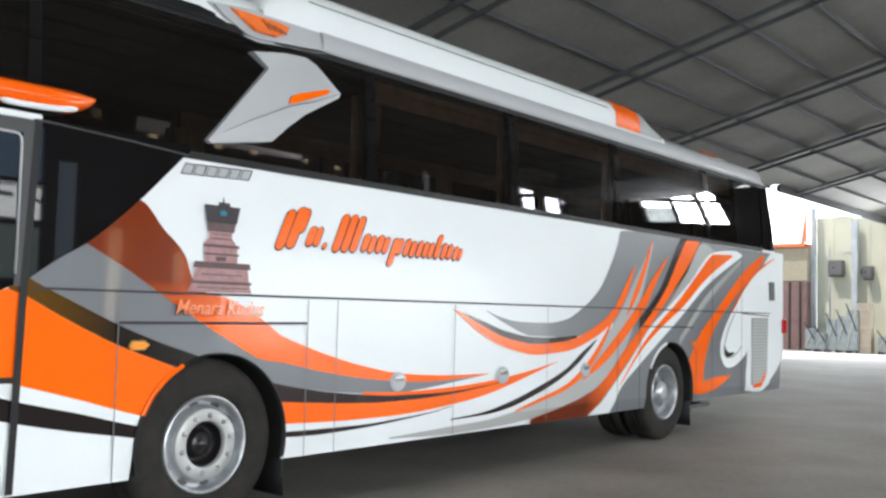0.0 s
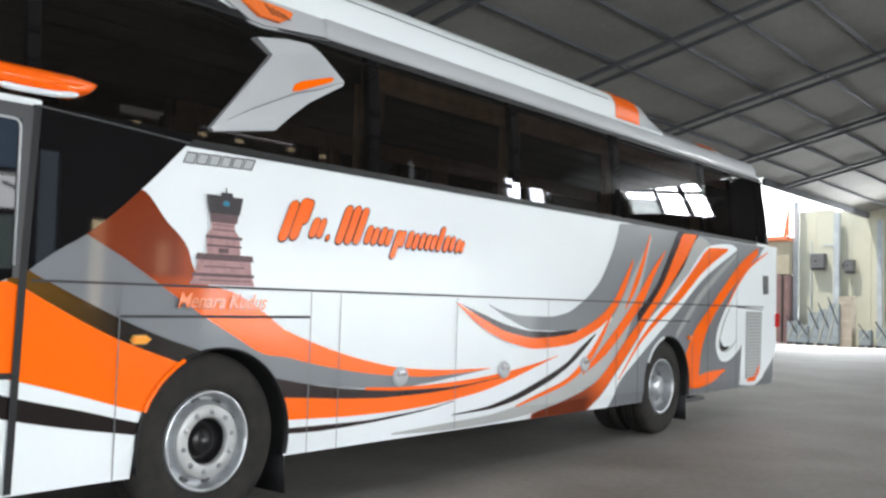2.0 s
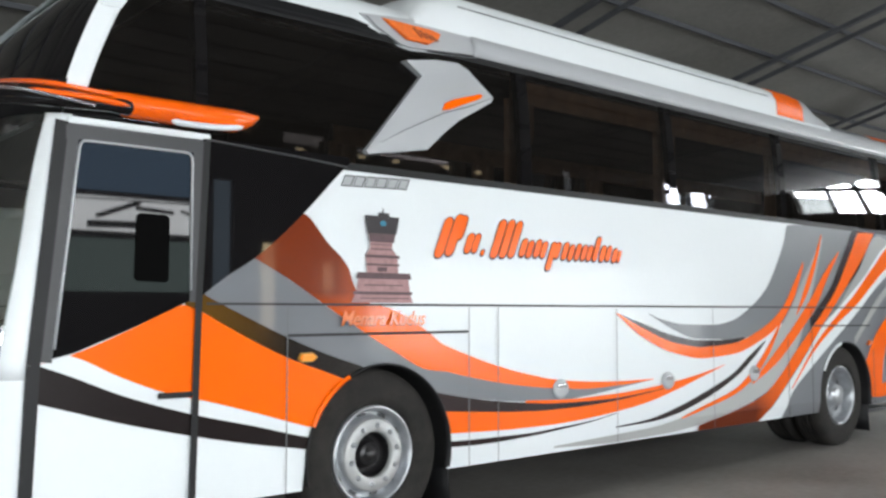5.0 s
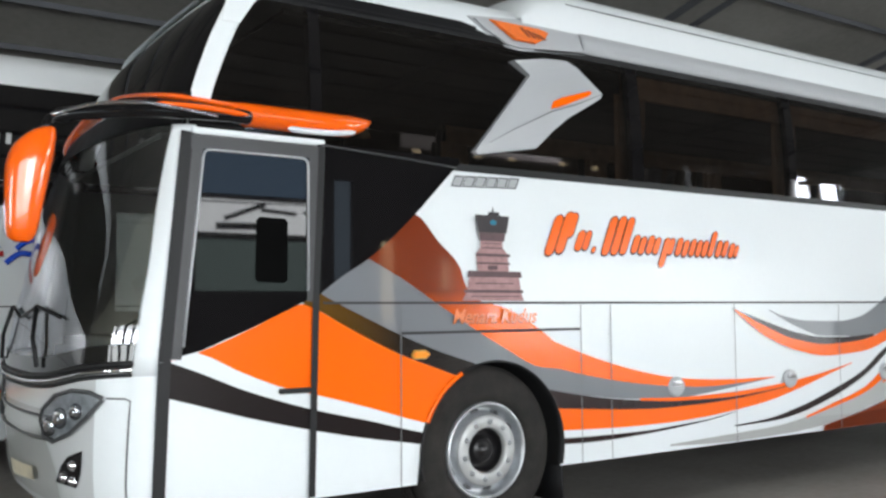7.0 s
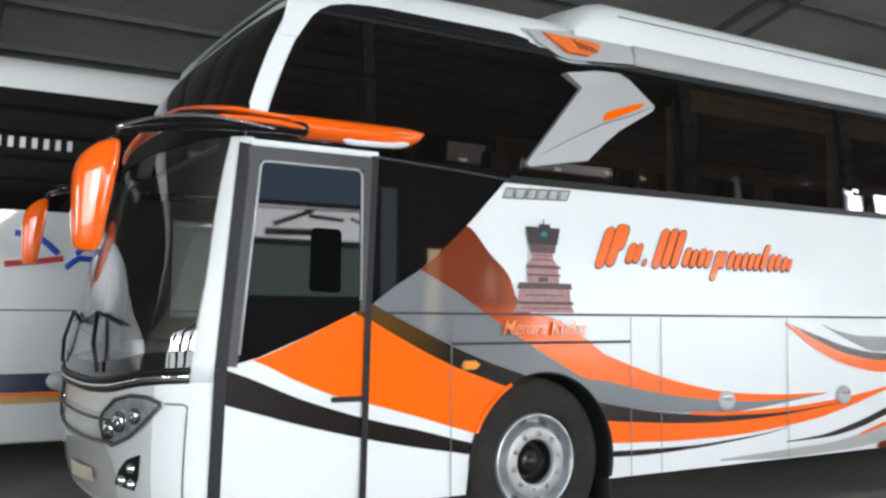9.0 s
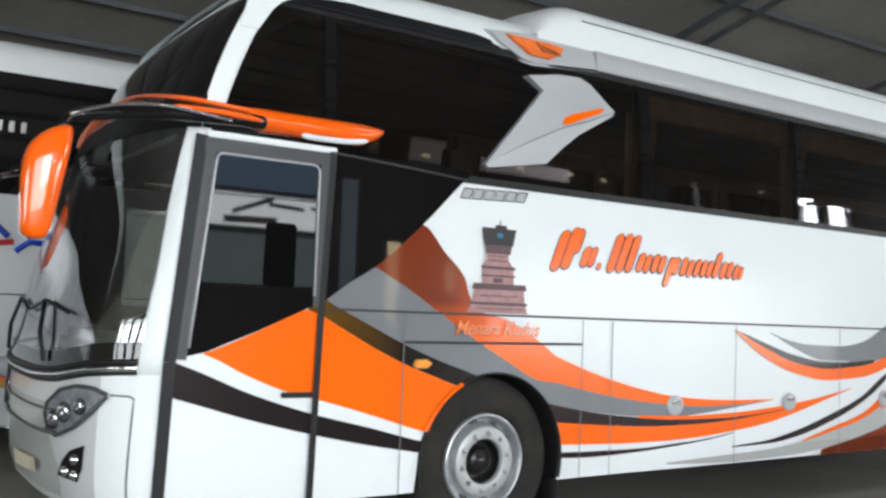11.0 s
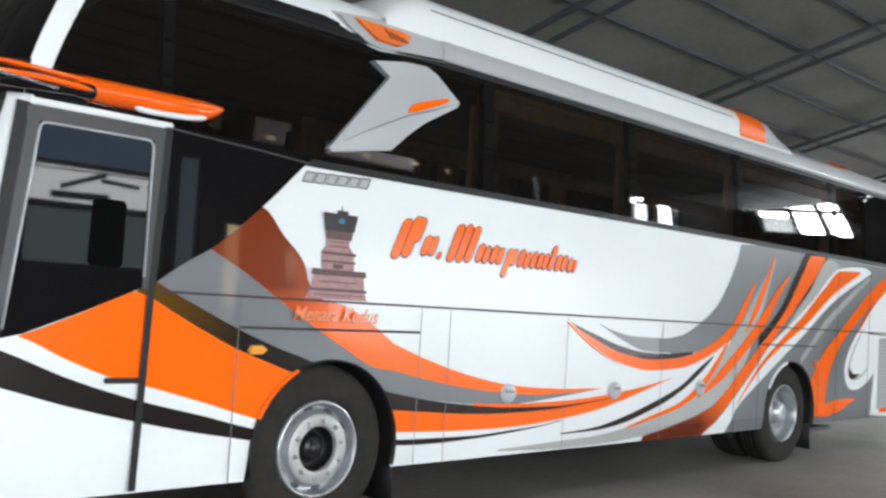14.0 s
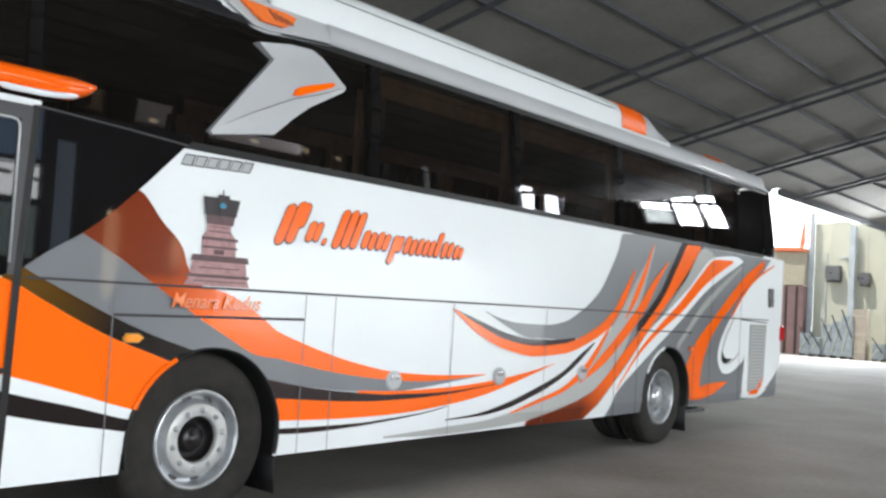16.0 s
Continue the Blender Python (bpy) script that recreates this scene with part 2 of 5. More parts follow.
def tube(points, radius, n=10):
    pts = [Vector(p) for p in points]
    rows = []
    for i, p in enumerate(pts):
        d = (pts[min(i + 1, len(pts) - 1)] - pts[max(i - 1, 0)]).normalized()
        a = d.cross(Vector((0.0, 0.3, 1.0))).normalized()
        b = d.cross(a)
        r = radius[i] if isinstance(radius, (list, tuple)) else radius
        rows.append([p + r * (math.cos(2 * math.pi * k / n) * a + math.sin(2 * math.pi * k / n) * b) for k in range(n)])
    bm = grid(rows, True)
    bm.verts.ensure_lookup_table()
    bm.faces.new(bm.verts[:n])
    bm.faces.new(bm.verts[-n:])
    return bm


def lathe_x(x, y, z, r):
    """A shallow dish that faces -x."""
    bm = lathe([(0.001, 0.004), (r * 0.25, 0.002), (r * 0.3, 0.01), (r * 0.9, 0.012), (r, 0.0)], 24)
    bmesh.ops.transform(bm, matrix=pose(x, y, z, 0, 0, -90), verts=bm.verts)
    return bm


def plate_x(x, pts, depth=0.05):
    """A flat board in the plane x, outline (y, z)."""
    bm = bmesh.new()
    f = bm.faces.new([bm.verts.new((x, y, z)) for y, z in pts])
    r = bmesh.ops.extrude_face_region(bm, geom=[f])
    bmesh.ops.translate(bm, verts=[g for g in r["geom"] if isinstance(g, bmesh.types.BMVert)], vec=(-depth, 0, 0))
    return bm


def smoothline(pts, n=8):
    """Points of a smooth line through the given ones."""
    pts = [Vector(p) for p in pts]
    out = []
    for i in range(len(pts) - 1):
        a, b, c, d = pts[max(i - 1, 0)], pts[i], pts[i + 1], pts[min(i + 2, len(pts) - 1)]
        for k in range(n):
            t = k / n
            out.append(0.5 * (2 * b + (c - a) * t + (2 * a - 5 * b + 4 * c - d) * t * t + (3 * b - a - 3 * c + d) * t ** 3))
    return out + [pts[-1]]


def curve(pts, xs):
    """Monotone cubic through points (x, z)."""
    x, y = (np.array(c, float) for c in zip(*pts))
    if len(x) == 2:
        return np.interp(xs, x, y)
    h, d = np.diff(x), np.diff(y) / np.diff(x)
    m = np.empty(len(x))
    m[0], m[-1] = d[0], d[-1]
    for i in range(1, len(x) - 1):
        if d[i - 1] * d[i] <= 0:
            m[i] = 0
        else:
            a, b = 2 * h[i] + h[i - 1], h[i] + 2 * h[i - 1]
            m[i] = (a + b) / (a / d[i - 1] + b / d[i])
    k = np.clip(np.searchsorted(x, xs, "right") - 1, 0, len(h) - 1)
    t = (np.clip(xs, x[0], x[-1]) - x[k]) / h[k]
    return (2 * t**3 - 3 * t**2 + 1) * y[k] + (t**3 - 2 * t**2 + t) * h[k] * m[k] + (3 * t**2 - 2 * t**3) * y[k + 1] + (t**3 - t**2) * h[k] * m[k + 1]


# ---------------------------------------------------------------- the coach: its form
WF, WR, AXLE, ARCH = 2.61, 8.65, 0.52, 0.55
ARCH_F, ARCH_R = WF + 0.04, WR + 0.02
BELT, GLASSTOP = 2.245, 3.115


def skirt(x):
    """Height of the body's lower edge along its side, with the wheel arches."""
    z = 0.362 + 0.0025 * x
    for c in (ARCH_F, ARCH_R):
        if abs(x - c) < ARCH:
            z = max(z, AXLE + math.sqrt(ARCH**2 - (x - c) ** 2))
    return z


def side_in(z):
    """How far the side leans in at a height."""
    if z < 0.5:
        return 0.03 * (0.5 - z) / 0.15
    if z < BELT:
        return 0.0
    return 0.065 * ((z - BELT) / 0.87) ** 2.0 + (0.0 if z < 3.15 else (z - 3.15) * 0.25)


def nose(z):
    return float(curve([(0.3, 0.2), (0.55, 0.14), (1.0, 0.125), (1.3, 0.16), (1.6, 0.235), (2.0, 0.33), (2.3, 0.43), (2.5, 0.53), (2.7, 0.63), (2.95, 0.77), (3.1, 0.89), (3.25, 1.03), (3.36, 1.25)], np.array([z]))[0])


def nose_bow(z):
    return float(np.interp(z, [0.3, 1.0, 1.3, 1.6, 2.0, 2.3, 2.5, 2.7, 2.95, 3.1, 3.36], [0.38, 0.455, 0.45, 0.41, 0.345, 0.285, 0.205, 0.165, 0.125, 0.08, 0.06]))


def tail(z):
    return float(curve([(0.3, 12.02), (0.5, 12.1), (1.3, 12.2), (1.7, 12.13), (2.24, 11.95), (3.04, 11.76), (3.36, 11.5)], np.array([z]))[0])


def arc(v, p=2.6):
    return 1 - math.sqrt(max(0.0, 1 - abs(v) ** p))


def front_pt(v, z, off=0.0):
    """A point of the front: v from -1 (door side) to 1."""
    w = 1.25 - side_in(z)
    x, y = nose(z) + nose_bow(z) * arc(v), 1.25 + v * w
    if off:
        e = 0.01
        a, b = max(-1, v - e), min(1, v + e)
        dx, dy = nose_bow(z) * (arc(b) - arc(a)), (b - a) * w
        l = math.hypot(dx, dy)
        x, y = x - off * dy / l, y + off * dx / l
    return (x, y, z)


def rear_pt(v, z):
    w = 1.25 - side_in(z)
    return (tail(z) - 0.22 * arc(v, 4.0), 1.25 + v * w, z)


def x_front(z):
    return nose(z) + nose_bow(z)


def x_rear(z):
    return tail(z) - 0.22


def side_pt(x, z, far=False, off=0.0):
    y = side_in(z) - off
    return (x, 2.5 - y if far else y, z)


coach = thing("coach_bus", "white long-distance coach with orange, grey and black swoosh livery", "bus")

XS = sorted({round(v, 3) for v in np.arange(1.0, 11.36, 0.1)} | {round(c + ARCH * math.sin(a), 4) for c in (ARCH_F, ARCH_R) for a in np.linspace(-math.pi / 2, math.pi / 2, 33)} | {ARCH_F - ARCH - 0.002, ARCH_F + ARCH + 0.002, ARCH_R - ARCH - 0.002, ARCH_R + ARCH + 0.002})


def side_wall(far):
    rows = []
    levels = 14
    for k in range(levels):
        f = k / (levels - 1)
        row = []
        for x in [None] + XS + ["r"]:
            lo = 0.363 if x is None else 0.39 if x == "r" else skirt(x)
            z = lo + (BELT + 0.02 - lo) * f
            xx = x_front(z) if x is None else x_rear(z) if x == "r" else x
            row.append(side_pt(xx, z, far))
        rows.append(row)
    return grid(rows)


part("side_wall", side_wall(False), WHITE, coach, "glossy white side panel", True)
bm = side_wall(True)
cut = [f for f in bm.faces if 0.9 < f.calc_center_median().x < 2.0 and 1.45 < f.calc_center_median().z < 2.15]
cx0, cx1 = min(v.co.x for f in cut for v in f.verts), max(v.co.x for f in cut for v in f.verts)
cz0, cz1 = min(v.co.z for f in cut for v in f.verts), max(v.co.z for f in cut for v in f.verts)
bmesh.ops.delete(bm, geom=cut, context="FACES")
part("side_wall", bm, WHITE, coach, "", True)
part("driver_window", grid([[(x, 2.495, z) for x in (cx0 - 0.01, (cx0 + cx1) / 2, cx1 + 0.01)] for z in (cz0 - 0.01, cz1 + 0.01)]), CLEAR, coach, "clear driver's side window")
# underside and wheel wells
under = [[(x, 0.0 + 0.03, skirt(x)), (x, 2.47, skirt(x))] for x in [0.75] + XS + [11.9]]
part("underbody", grid(under), DARK, coach, "black underbody with wheel wells")

vs = [math.sin(a) for a in np.linspace(-math.pi / 2, math.pi / 2, 41)]
shell_z = np.linspace(0.363, 1.09, 12)
part("front_shell", grid([[front_pt(v, z) for v in vs if abs(v) < 0.88] for z in shell_z]), PALESILVER, coach, "pale silver rounded front", True)
for side in (-1, 1):
    edge = [v for v in vs if side * v > 0.8]
    inner = max(abs(v) for v in vs if abs(v) < 0.88)
    part("front_corner", grid([[front_pt(v, z) for v in edge if side * v >= inner - 1e-6] for z in shell_z]), WHITE, coach, "white front corner", True)
part("rear_shell", grid([[rear_pt(v, z) for v in vs] for z in np.linspace(0.39, 2.4, 14)]), WHITE, coach, "white rounded rear", True)
part("livery_corner", grid([[(x + 0.004, y - 0.004, z) for x, y, z in (rear_pt(v, z) for v in np.linspace(-1, -0.6, 9))] for z in np.linspace(0.392, 0.80, 5)]), GREY, coach, "grey painted lower corner", True)
part("rear_glazing", grid([[rear_pt(v, z) for v in vs] for z in np.linspace(2.4, 3.15, 8)]), BLACKGLASS, coach, "black rear glazing", True)

# roof shell
def roof_rows(x):
    half = [(side_in(3.15), 3.145), (0.10, 3.219), (0.14, 3.305), (0.22, 3.385), (0.42, 3.443), (0.8, 3.475), (1.25, 3.486)]
    sink = 0.0
    if x > 10.2:
        sink = 0.22 * ((x - 10.2) / 1.45) ** 2
    if x < 2.2:
        sink = 0.24 * ((2.2 - x) / 1.25) ** 2.2
    pts = [(y, z - sink * max(0.0, (z - 3.145) / 0.34)) for y, z in half]
    return [(x, y, z) for y, z in pts] + [(x, 2.5 - y, z) for y, z in reversed(pts[:-1])]


roof_x = [0.98, 1.1, 1.3, 1.6, 1.9, 2.2, 3.0, 5.0, 8.0, 10.2, 10.6, 11.0, 11.3, 11.5, 11.62]
part("roof", grid([roof_rows(x) for x in roof_x]), WHITE, coach, "white roof shell", True)
part("front_cap", grid([[front_pt(v, z) for v in vs] for z in np.linspace(3.07, 3.25, 5)]), WHITE, coach, "", True)
part("rear_cap", grid([[rear_pt(v, z) for v in vs] for z in np.linspace(3.15, 3.27, 3)]), GREY, coach, "", True)


def fairing():
    rows = []
    for x in (2.98, 3.04, 3.13, 3.25, 3.4, 4.0, 5.0, 6.0, 7.0, 7.9, 8.2, 8.7):
        k = min(1.0, max(0.0, (x - 2.98) / 0.35)) ** 0.5 * min(1.0, max(0.05, (8.8 - x) / 0.6))
        half = [(0.10, 3.251), (0.105, 3.315), (0.13, 3.325 + 0.14 * k), (0.19, 3.335 + 0.225 * k), (0.32, 3.35 + 0.285 * k), (0.7, 3.37 + 0.305 * k), (1.25, 3.37 + 0.32 * k)]
        rows.append([(x, y, z) for y, z in half] + [(x, 2.5 - y, z) for y, z in reversed(half[:-1])])
    return grid(rows)


fair = part("roof_fairing", fairing(), WHITE, coach, "long white roof fairing with an orange tail patch", True)


def fairing_skin(x0, x1, material, name, label):
    rows = []
    for x in np.linspace(x0, x1, 5):
        k = min(1.0, max(0.05, (8.8 - x) / 0.6))
        rows.append([(x + 0.2 * (z - 3.33), y - 0.006, z + 0.003) for y, z in ((0.103, 3.315), (0.13, 3.325 + 0.14 * k), (0.19, 3.335 + 0.225 * k), (0.32, 3.355 + 0.285 * k))])
    part(name, grid(rows), material, fair, label, True)


fairing_skin(7.6, 8.12, ORANGE, "fairing_patch", "orange patch")
fairing_skin(8.12, 8.62, RAIL, "fairing_tail", "silver-grey tapered tail")
part("fairing_seam", tube([(3.4, 0.142, 3.495), (5, 0.142, 3.495), (7.5, 0.142, 3.495)], 0.004, 6), SEAMLIGHT, fair)


def rail_strip(far):
    rows = []
    for x in (3.48, 3.6, 4.5, 6.0, 8.0, 9.5, 10.6, 11.1, 11.45):
        d = 0.05 if x < 11.2 else 0.02
        prof = [(0.095, 3.129), (0.085 - d * 0.6, 3.145), (0.085 - d * 0.55, 3.188), (0.10 - d * 0.4, 3.262), (0.14 - d * 0.2, 3.331), (0.17, 3.347)]
        rows.append([(x, 2.5 - y if far else y, z) for y, z in prof])
    return grid(rows)


rail = part("cant_rail", rail_strip(False), RAIL, coach, "satin silver rail above the windows", True)
part("cant_rail", rail_strip(True), RAIL, coach, "", True)
part("grey_roof_edge", grid([[(x, y - 0.008, z + 0.006) for y, z in ((0.14, 3.321), (0.22, 3.385), (0.42, 3.443), (0.8, 3.475))] for x in (8.2, 9, 10.2)]), GREY, coach, "", True)
part("roof_patch", grid([[(x, y - 0.014, z + 0.01) for y, z in ((0.145, 3.331), (0.22, 3.385), (0.40, 3.441))] for x in (9.75, 10.0, 10.25)]), ORANGE, coach, "orange patch")


def plate(pts, depth, lean=True, off=0.0, bevel=0.0):
    """A flat plate on the side: outline (x, z), standing proud by depth."""
    bm = bmesh.new()
    vs_ = [bm.verts.new((x, (side_in(z) if lean else 0.0) - off, z)) for x, z in pts]
    f = bm.faces.new(vs_)
    r = bmesh.ops.extrude_face_region(bm, geom=[f])
    top = [g for g in r["geom"] if isinstance(g, bmesh.types.BMVert)]
    bmesh.ops.translate(bm, verts=top, vec=(0, -depth, 0))
    if bevel:
        fs = [g for g in r["geom"] if isinstance(g, bmesh.types.BMFace)]
        bmesh.ops.bevel(bm, geom=list({e for f_ in fs for e in f_.edges}), offset=bevel, segments=2, affect="EDGES")
    return bm


# lamp housing at the front end of the rail
house = part("rail_lamp_housing", plate([(2.54, 3.261), (2.641, 3.175), (2.804, 3.083), (2.906, 3.072), (3.499, 3.132), (3.551, 3.212), (3.553, 3.34), (2.95, 3.312)], 0.045, True, -0.02, 0.018), RAIL, coach, "pointed silver lamp housing")
part("lamp", plate([(2.699, 3.255), (2.866, 3.136), (3.04, 3.135), (3.143, 3.193), (3.184, 3.241), (3.103, 3.257)], 0.02, True, 0.022, 0.006), AMBER, house, "amber lamp lens")
# swept fin over the second window
FIN = [(2.82, 2.984, 0.062), (3.079, 3.032, 0.062), (3.267, 3.045, 0.06), (3.366, 3.012, 0.055), (3.592, 2.858, 0.042), (3.575, 2.824, 0.038), (3.263, 2.652, 0.036), (3.12, 2.545, 0.036), (2.98, 2.424, 0.036), (2.515, 2.345, 0.036), (2.49, 2.362, 0.038), (2.958, 2.905, 0.042)]
RIDGE = [(2.60, 2.424, 0.0415), (2.794, 2.528, 0.043), (3.124, 2.683, 0.045), (3.345, 2.757, 0.045)]


def fin_mesh():
    """Three facets: a top tipped down to come out darker, a broad face and an undercut below the crease."""
    bm = bmesh.new()
    o = [bm.verts.new((x, side_in(z) - d, z)) for x, z, d in FIN]
    c = [bm.verts.new((x, side_in(z) - d, z)) for x, z, d in RIDGE]
    faces = [bm.faces.new(q) for q in ((o[0], o[1], o[2], o[3], o[11]), (o[11], o[3], o[4], c[3], c[2], c[1], c[0], o[10]), (o[10], c[0], c[1], c[2], c[3], o[4], o[5], o[6], o[7], o[8], o[9]))]
    back = [bm.verts.new((x, side_in(z) + 0.01, z)) for x, z, d in FIN]
    for i in range(len(o)):
        j = (i + 1) % len(o)
        bm.faces.new((o[i], o[j], back[j], back[i]))
    bmesh.ops.triangulate(bm, faces=faces)
    return bm


fin = part("side_fin", fin_mesh(), RAIL, coach, "swept silver fin with an orange flash")
# dark grey line laid along the ridge as the crease's shade
part("crease", tube([(x, side_in(z) - d, z) for x, z, d in RIDGE + [FIN[4]]], [0.002, 0.004, 0.005, 0.005, 0.002], 6), GREYTRIM, fin, "grey line laid on the crease for its shade")
part("flash", plate([(3.107, 2.697), (3.132, 2.75), (3.206, 2.786), (3.456, 2.862), (3.487, 2.855), (3.452, 2.826), (3.172, 2.712)], 0.006, True, 0.048, 0.002), ORANGE, fin, "orange flash")
for k in range(4):
    x = 2.93 + k * 0.045
    part("lamp_stripe", plate([(x, 3.235 - 0.01 * k), (x + 0.02, 3.238 - 0.01 * k), (x + 0.075, 3.175), (x + 0.05, 3.17)], 0.003, True, 0.041), mat("dark_amber", (0.25, 0.045, 0.004), 0.4), house, "dark amber stripe on the lens")

# ---------------------------------------------------------------- the coach: glazing
PANES = [(None, 1.40), (1.46, 3.88), (3.98, 5.65), (5.74, 7.45), (7.54, 9.58), (9.67, 10.46), (10.54, 11.3)]


def pane_grid(x0, x1, z0, z1, far, off):
    """A pane; with no x0 its front edge follows the raked pillar."""
    return grid([[side_pt(x, z, far, off) for x in np.linspace(x_front(z) + 0.07 if x0 is None else x0, x1, 3)] for z in np.linspace(z0, z1, 7)])


for far in (False, True):
    for i, (a, b) in enumerate(PANES):
        p = part("window", pane_grid(a, b, BELT + 0.03, GLASSTOP, far, 0.0), TINT if i < 6 and not (far and i < 2) else BLACKGLASS, coach, "dark tinted bonded window", True)
    for (a, b), (c, d) in zip(PANES, PANES[1:]):
        part("window_pillar", pane_grid(b - 0.005, c + 0.005, BELT + 0.02, GLASSTOP + 0.02, far, 0.004), BLACKGLASS, coach, "", False, [("SOLIDIFY", (0.05, -1.0))])
    part("window_pillar", pane_grid(11.295, 11.6, BELT + 0.02, GLASSTOP + 0.03, far, 0.004), BLACKGLASS, coach)
    part("belt_rubber", grid([[side_pt(x, z, far, 0.006) for x in (2.29, 5, 8, 11.3)] for z in (BELT - 0.012, BELT + 0.035)]), RUBBER, coach)
    part("top_rubber", grid([[side_pt(x, z, far, 0.006) for x in (1.0, 5, 8, 11.5)] for z in (GLASSTOP - 0.02, GLASSTOP + 0.03)]), RUBBER, coach)


def strip_side(name, material, pts_up, pts_lo, off, step=0.05, label="", top=9.0, clip=True, parent=None):
    """A skin on the flat side between two lines, cut by the arches and the skirt."""
    x0, x1 = max(pts_up[0][0], pts_lo[0][0]), min(pts_up[-1][0], pts_lo[-1][0])
    xs = np.unique(np.concatenate([np.linspace(x0, x1, max(6, int((x1 - x0) / 0.02))), [x for x in XS if x0 < x < x1]]))
    up, lo = curve(pts_up, xs), curve(pts_lo, xs)
    bm = bmesh.new()
    last = None
    for x, u, l in zip(xs, up, lo):
        if clip:
            l = max(l, skirt(x) + 0.002)
        u = min(u, top)
        if u - l < 0.0005:
            if u < l:
                last = None
                continue
        m_ = min(max(0.5, l), u)
        now = [bm.verts.new((x, side_in(z) - off, z)) for z in (l, m_, u)]
        if last:
            for k in (0, 1):
                if max(now[k + 1].co.z - now[k].co.z, last[k + 1].co.z - last[k].co.z) > 1e-4:
                    bm.faces.new((last[k], now[k], now[k + 1], last[k + 1]))
        last = now
    return part(name, bm, material, parent or coach, label)


# quarter glass ahead of the white panel
strip_side("quarter_glass", BLACKGLASS, [(1.431, 2.315), (2.385, 2.31)], [(1.425, 1.462), (1.59, 1.582), (1.755, 1.684), (2.064, 1.951), (2.333, 2.227), (2.385, 2.278)], 0.016, label="black glazing that steps down behind the door")
part("glass_joint", tube([(1.45, -0.02, 2.305), (2.0, -0.018, 2.275), (2.36, -0.016, 2.25)], 0.006, 6), PLASTIC, coach)

part("upper_glazing", grid([[(x, side_in(3.12) - 0.010 + (0.098 - side_in(3.12)) * f, 3.12 + (0.088 if x < 2.5 else 0.06) * f) for x in np.linspace(1.12, 2.66, 9)] for f in (0.0, 0.5, 1.0)]), PILLAR, coach, "black glazing edge under the roof", True)
part("corner_fillet", plate([(0.887, 2.93), (0.912, 3.03), (0.938, 3.12), (0.965, 3.23), (1.2, 3.27), (1.6, 3.275), (1.6, 3.208), (1.45, 3.2), (1.31, 3.185), (1.2, 3.155), (1.13, 3.115), (1.075, 3.06), (1.025, 2.985), (0.990, 2.93)], 0.010, True, 0.006, 0.001), WHITE, coach, "white corner where pillar meets roof")

# ---------------------------------------------------------------- the coach: livery
COLOUR_WORDS = {ORANGE: "orange", GREY: "grey", SILVER: "silver", BLACK: "black", BROWN: "brown-black", FADE: "brown fading to black", RUST: "rust fading to orange", RUSTLOW: "dark rust", WHITE: "white"}


DEPTH = {}


def band(note, material, layer, up, lo):
    """One painted swoosh; later ones of a layer lie over earlier ones."""
    DEPTH[layer] = DEPTH.get(layer, 0) + 1
    return strip_side("livery_stripe", material, up, lo, 0.003 * layer + 0.0003 * DEPTH[layer], label=COLOUR_WORDS[material] + " painted swoosh", top=2.25)


band("orange_flank", ORANGE, 1, [(0.61, 1.135), (0.78, 1.184), (1.06, 1.299), (1.25, 1.387), (1.35, 1.424), (1.43, 1.395), (1.57, 1.322), (1.75, 1.231), (1.98, 1.127), (2.27, 1.025), (2.44, 0.964)],
     [(0.61, 1.132), (0.765, 1.176), (0.80, 1.166), (1, 1.071), (1.24, 0.978), (1.48, 0.917), (1.77, 0.836), (2.06, 0.748), (2.44, 0.65)])
band("black_lower", BLACK, 1, [(0.58, 1.15), (0.76, 1.083), (1.01, 0.979), (1.27, 0.892), (1.48, 0.833), (1.77, 0.763), (2.08, 0.681), (2.2, 0.655)],
     [(0.59, 0.965), (0.77, 0.912), (1.01, 0.84), (1.28, 0.77), (1.49, 0.721), (1.77, 0.664), (2.08, 0.609), (2.2, 0.585)])
band("brown_black", FADE, 2, [(1.35, 1.499), (1.42, 1.498), (1.49, 1.462), (1.75, 1.341), (1.98, 1.239), (2.26, 1.133), (2.47, 1.067), (2.69, 0.981)],
     [(1.35, 1.424), (1.43, 1.395), (1.57, 1.322), (1.75, 1.231), (1.98, 1.127), (2.27, 1.025), (2.44, 0.964), (2.7, 0.83)])
band("grey_front", GREY, 1, [(1.45, 1.476), (1.59, 1.586), (1.75, 1.687), (1.97, 1.575), (2.21, 1.433), (2.47, 1.283), (2.73, 1.145), (3.01, 1.018), (3.16, 1)],
     [(1.45, 1.476), (1.49, 1.451), (1.75, 1.330), (1.98, 1.215), (2.22, 1.102), (2.47, 1.033), (2.74, 0.966), (3.01, 0.890), (3.17, 0.825)])
band("grey_mid", GREY, 1, [(3.12, 1.01), (3.36, 0.957), (3.67, 0.9), (3.95, 0.861), (4.25, 0.832), (4.63, 0.811), (4.91, 0.817), (5.36, 0.844)],
     [(3.12, 0.855), (3.37, 0.817), (3.68, 0.778), (3.96, 0.756), (4.25, 0.744), (4.57, 0.762), (4.91, 0.794), (5.36, 0.84)])
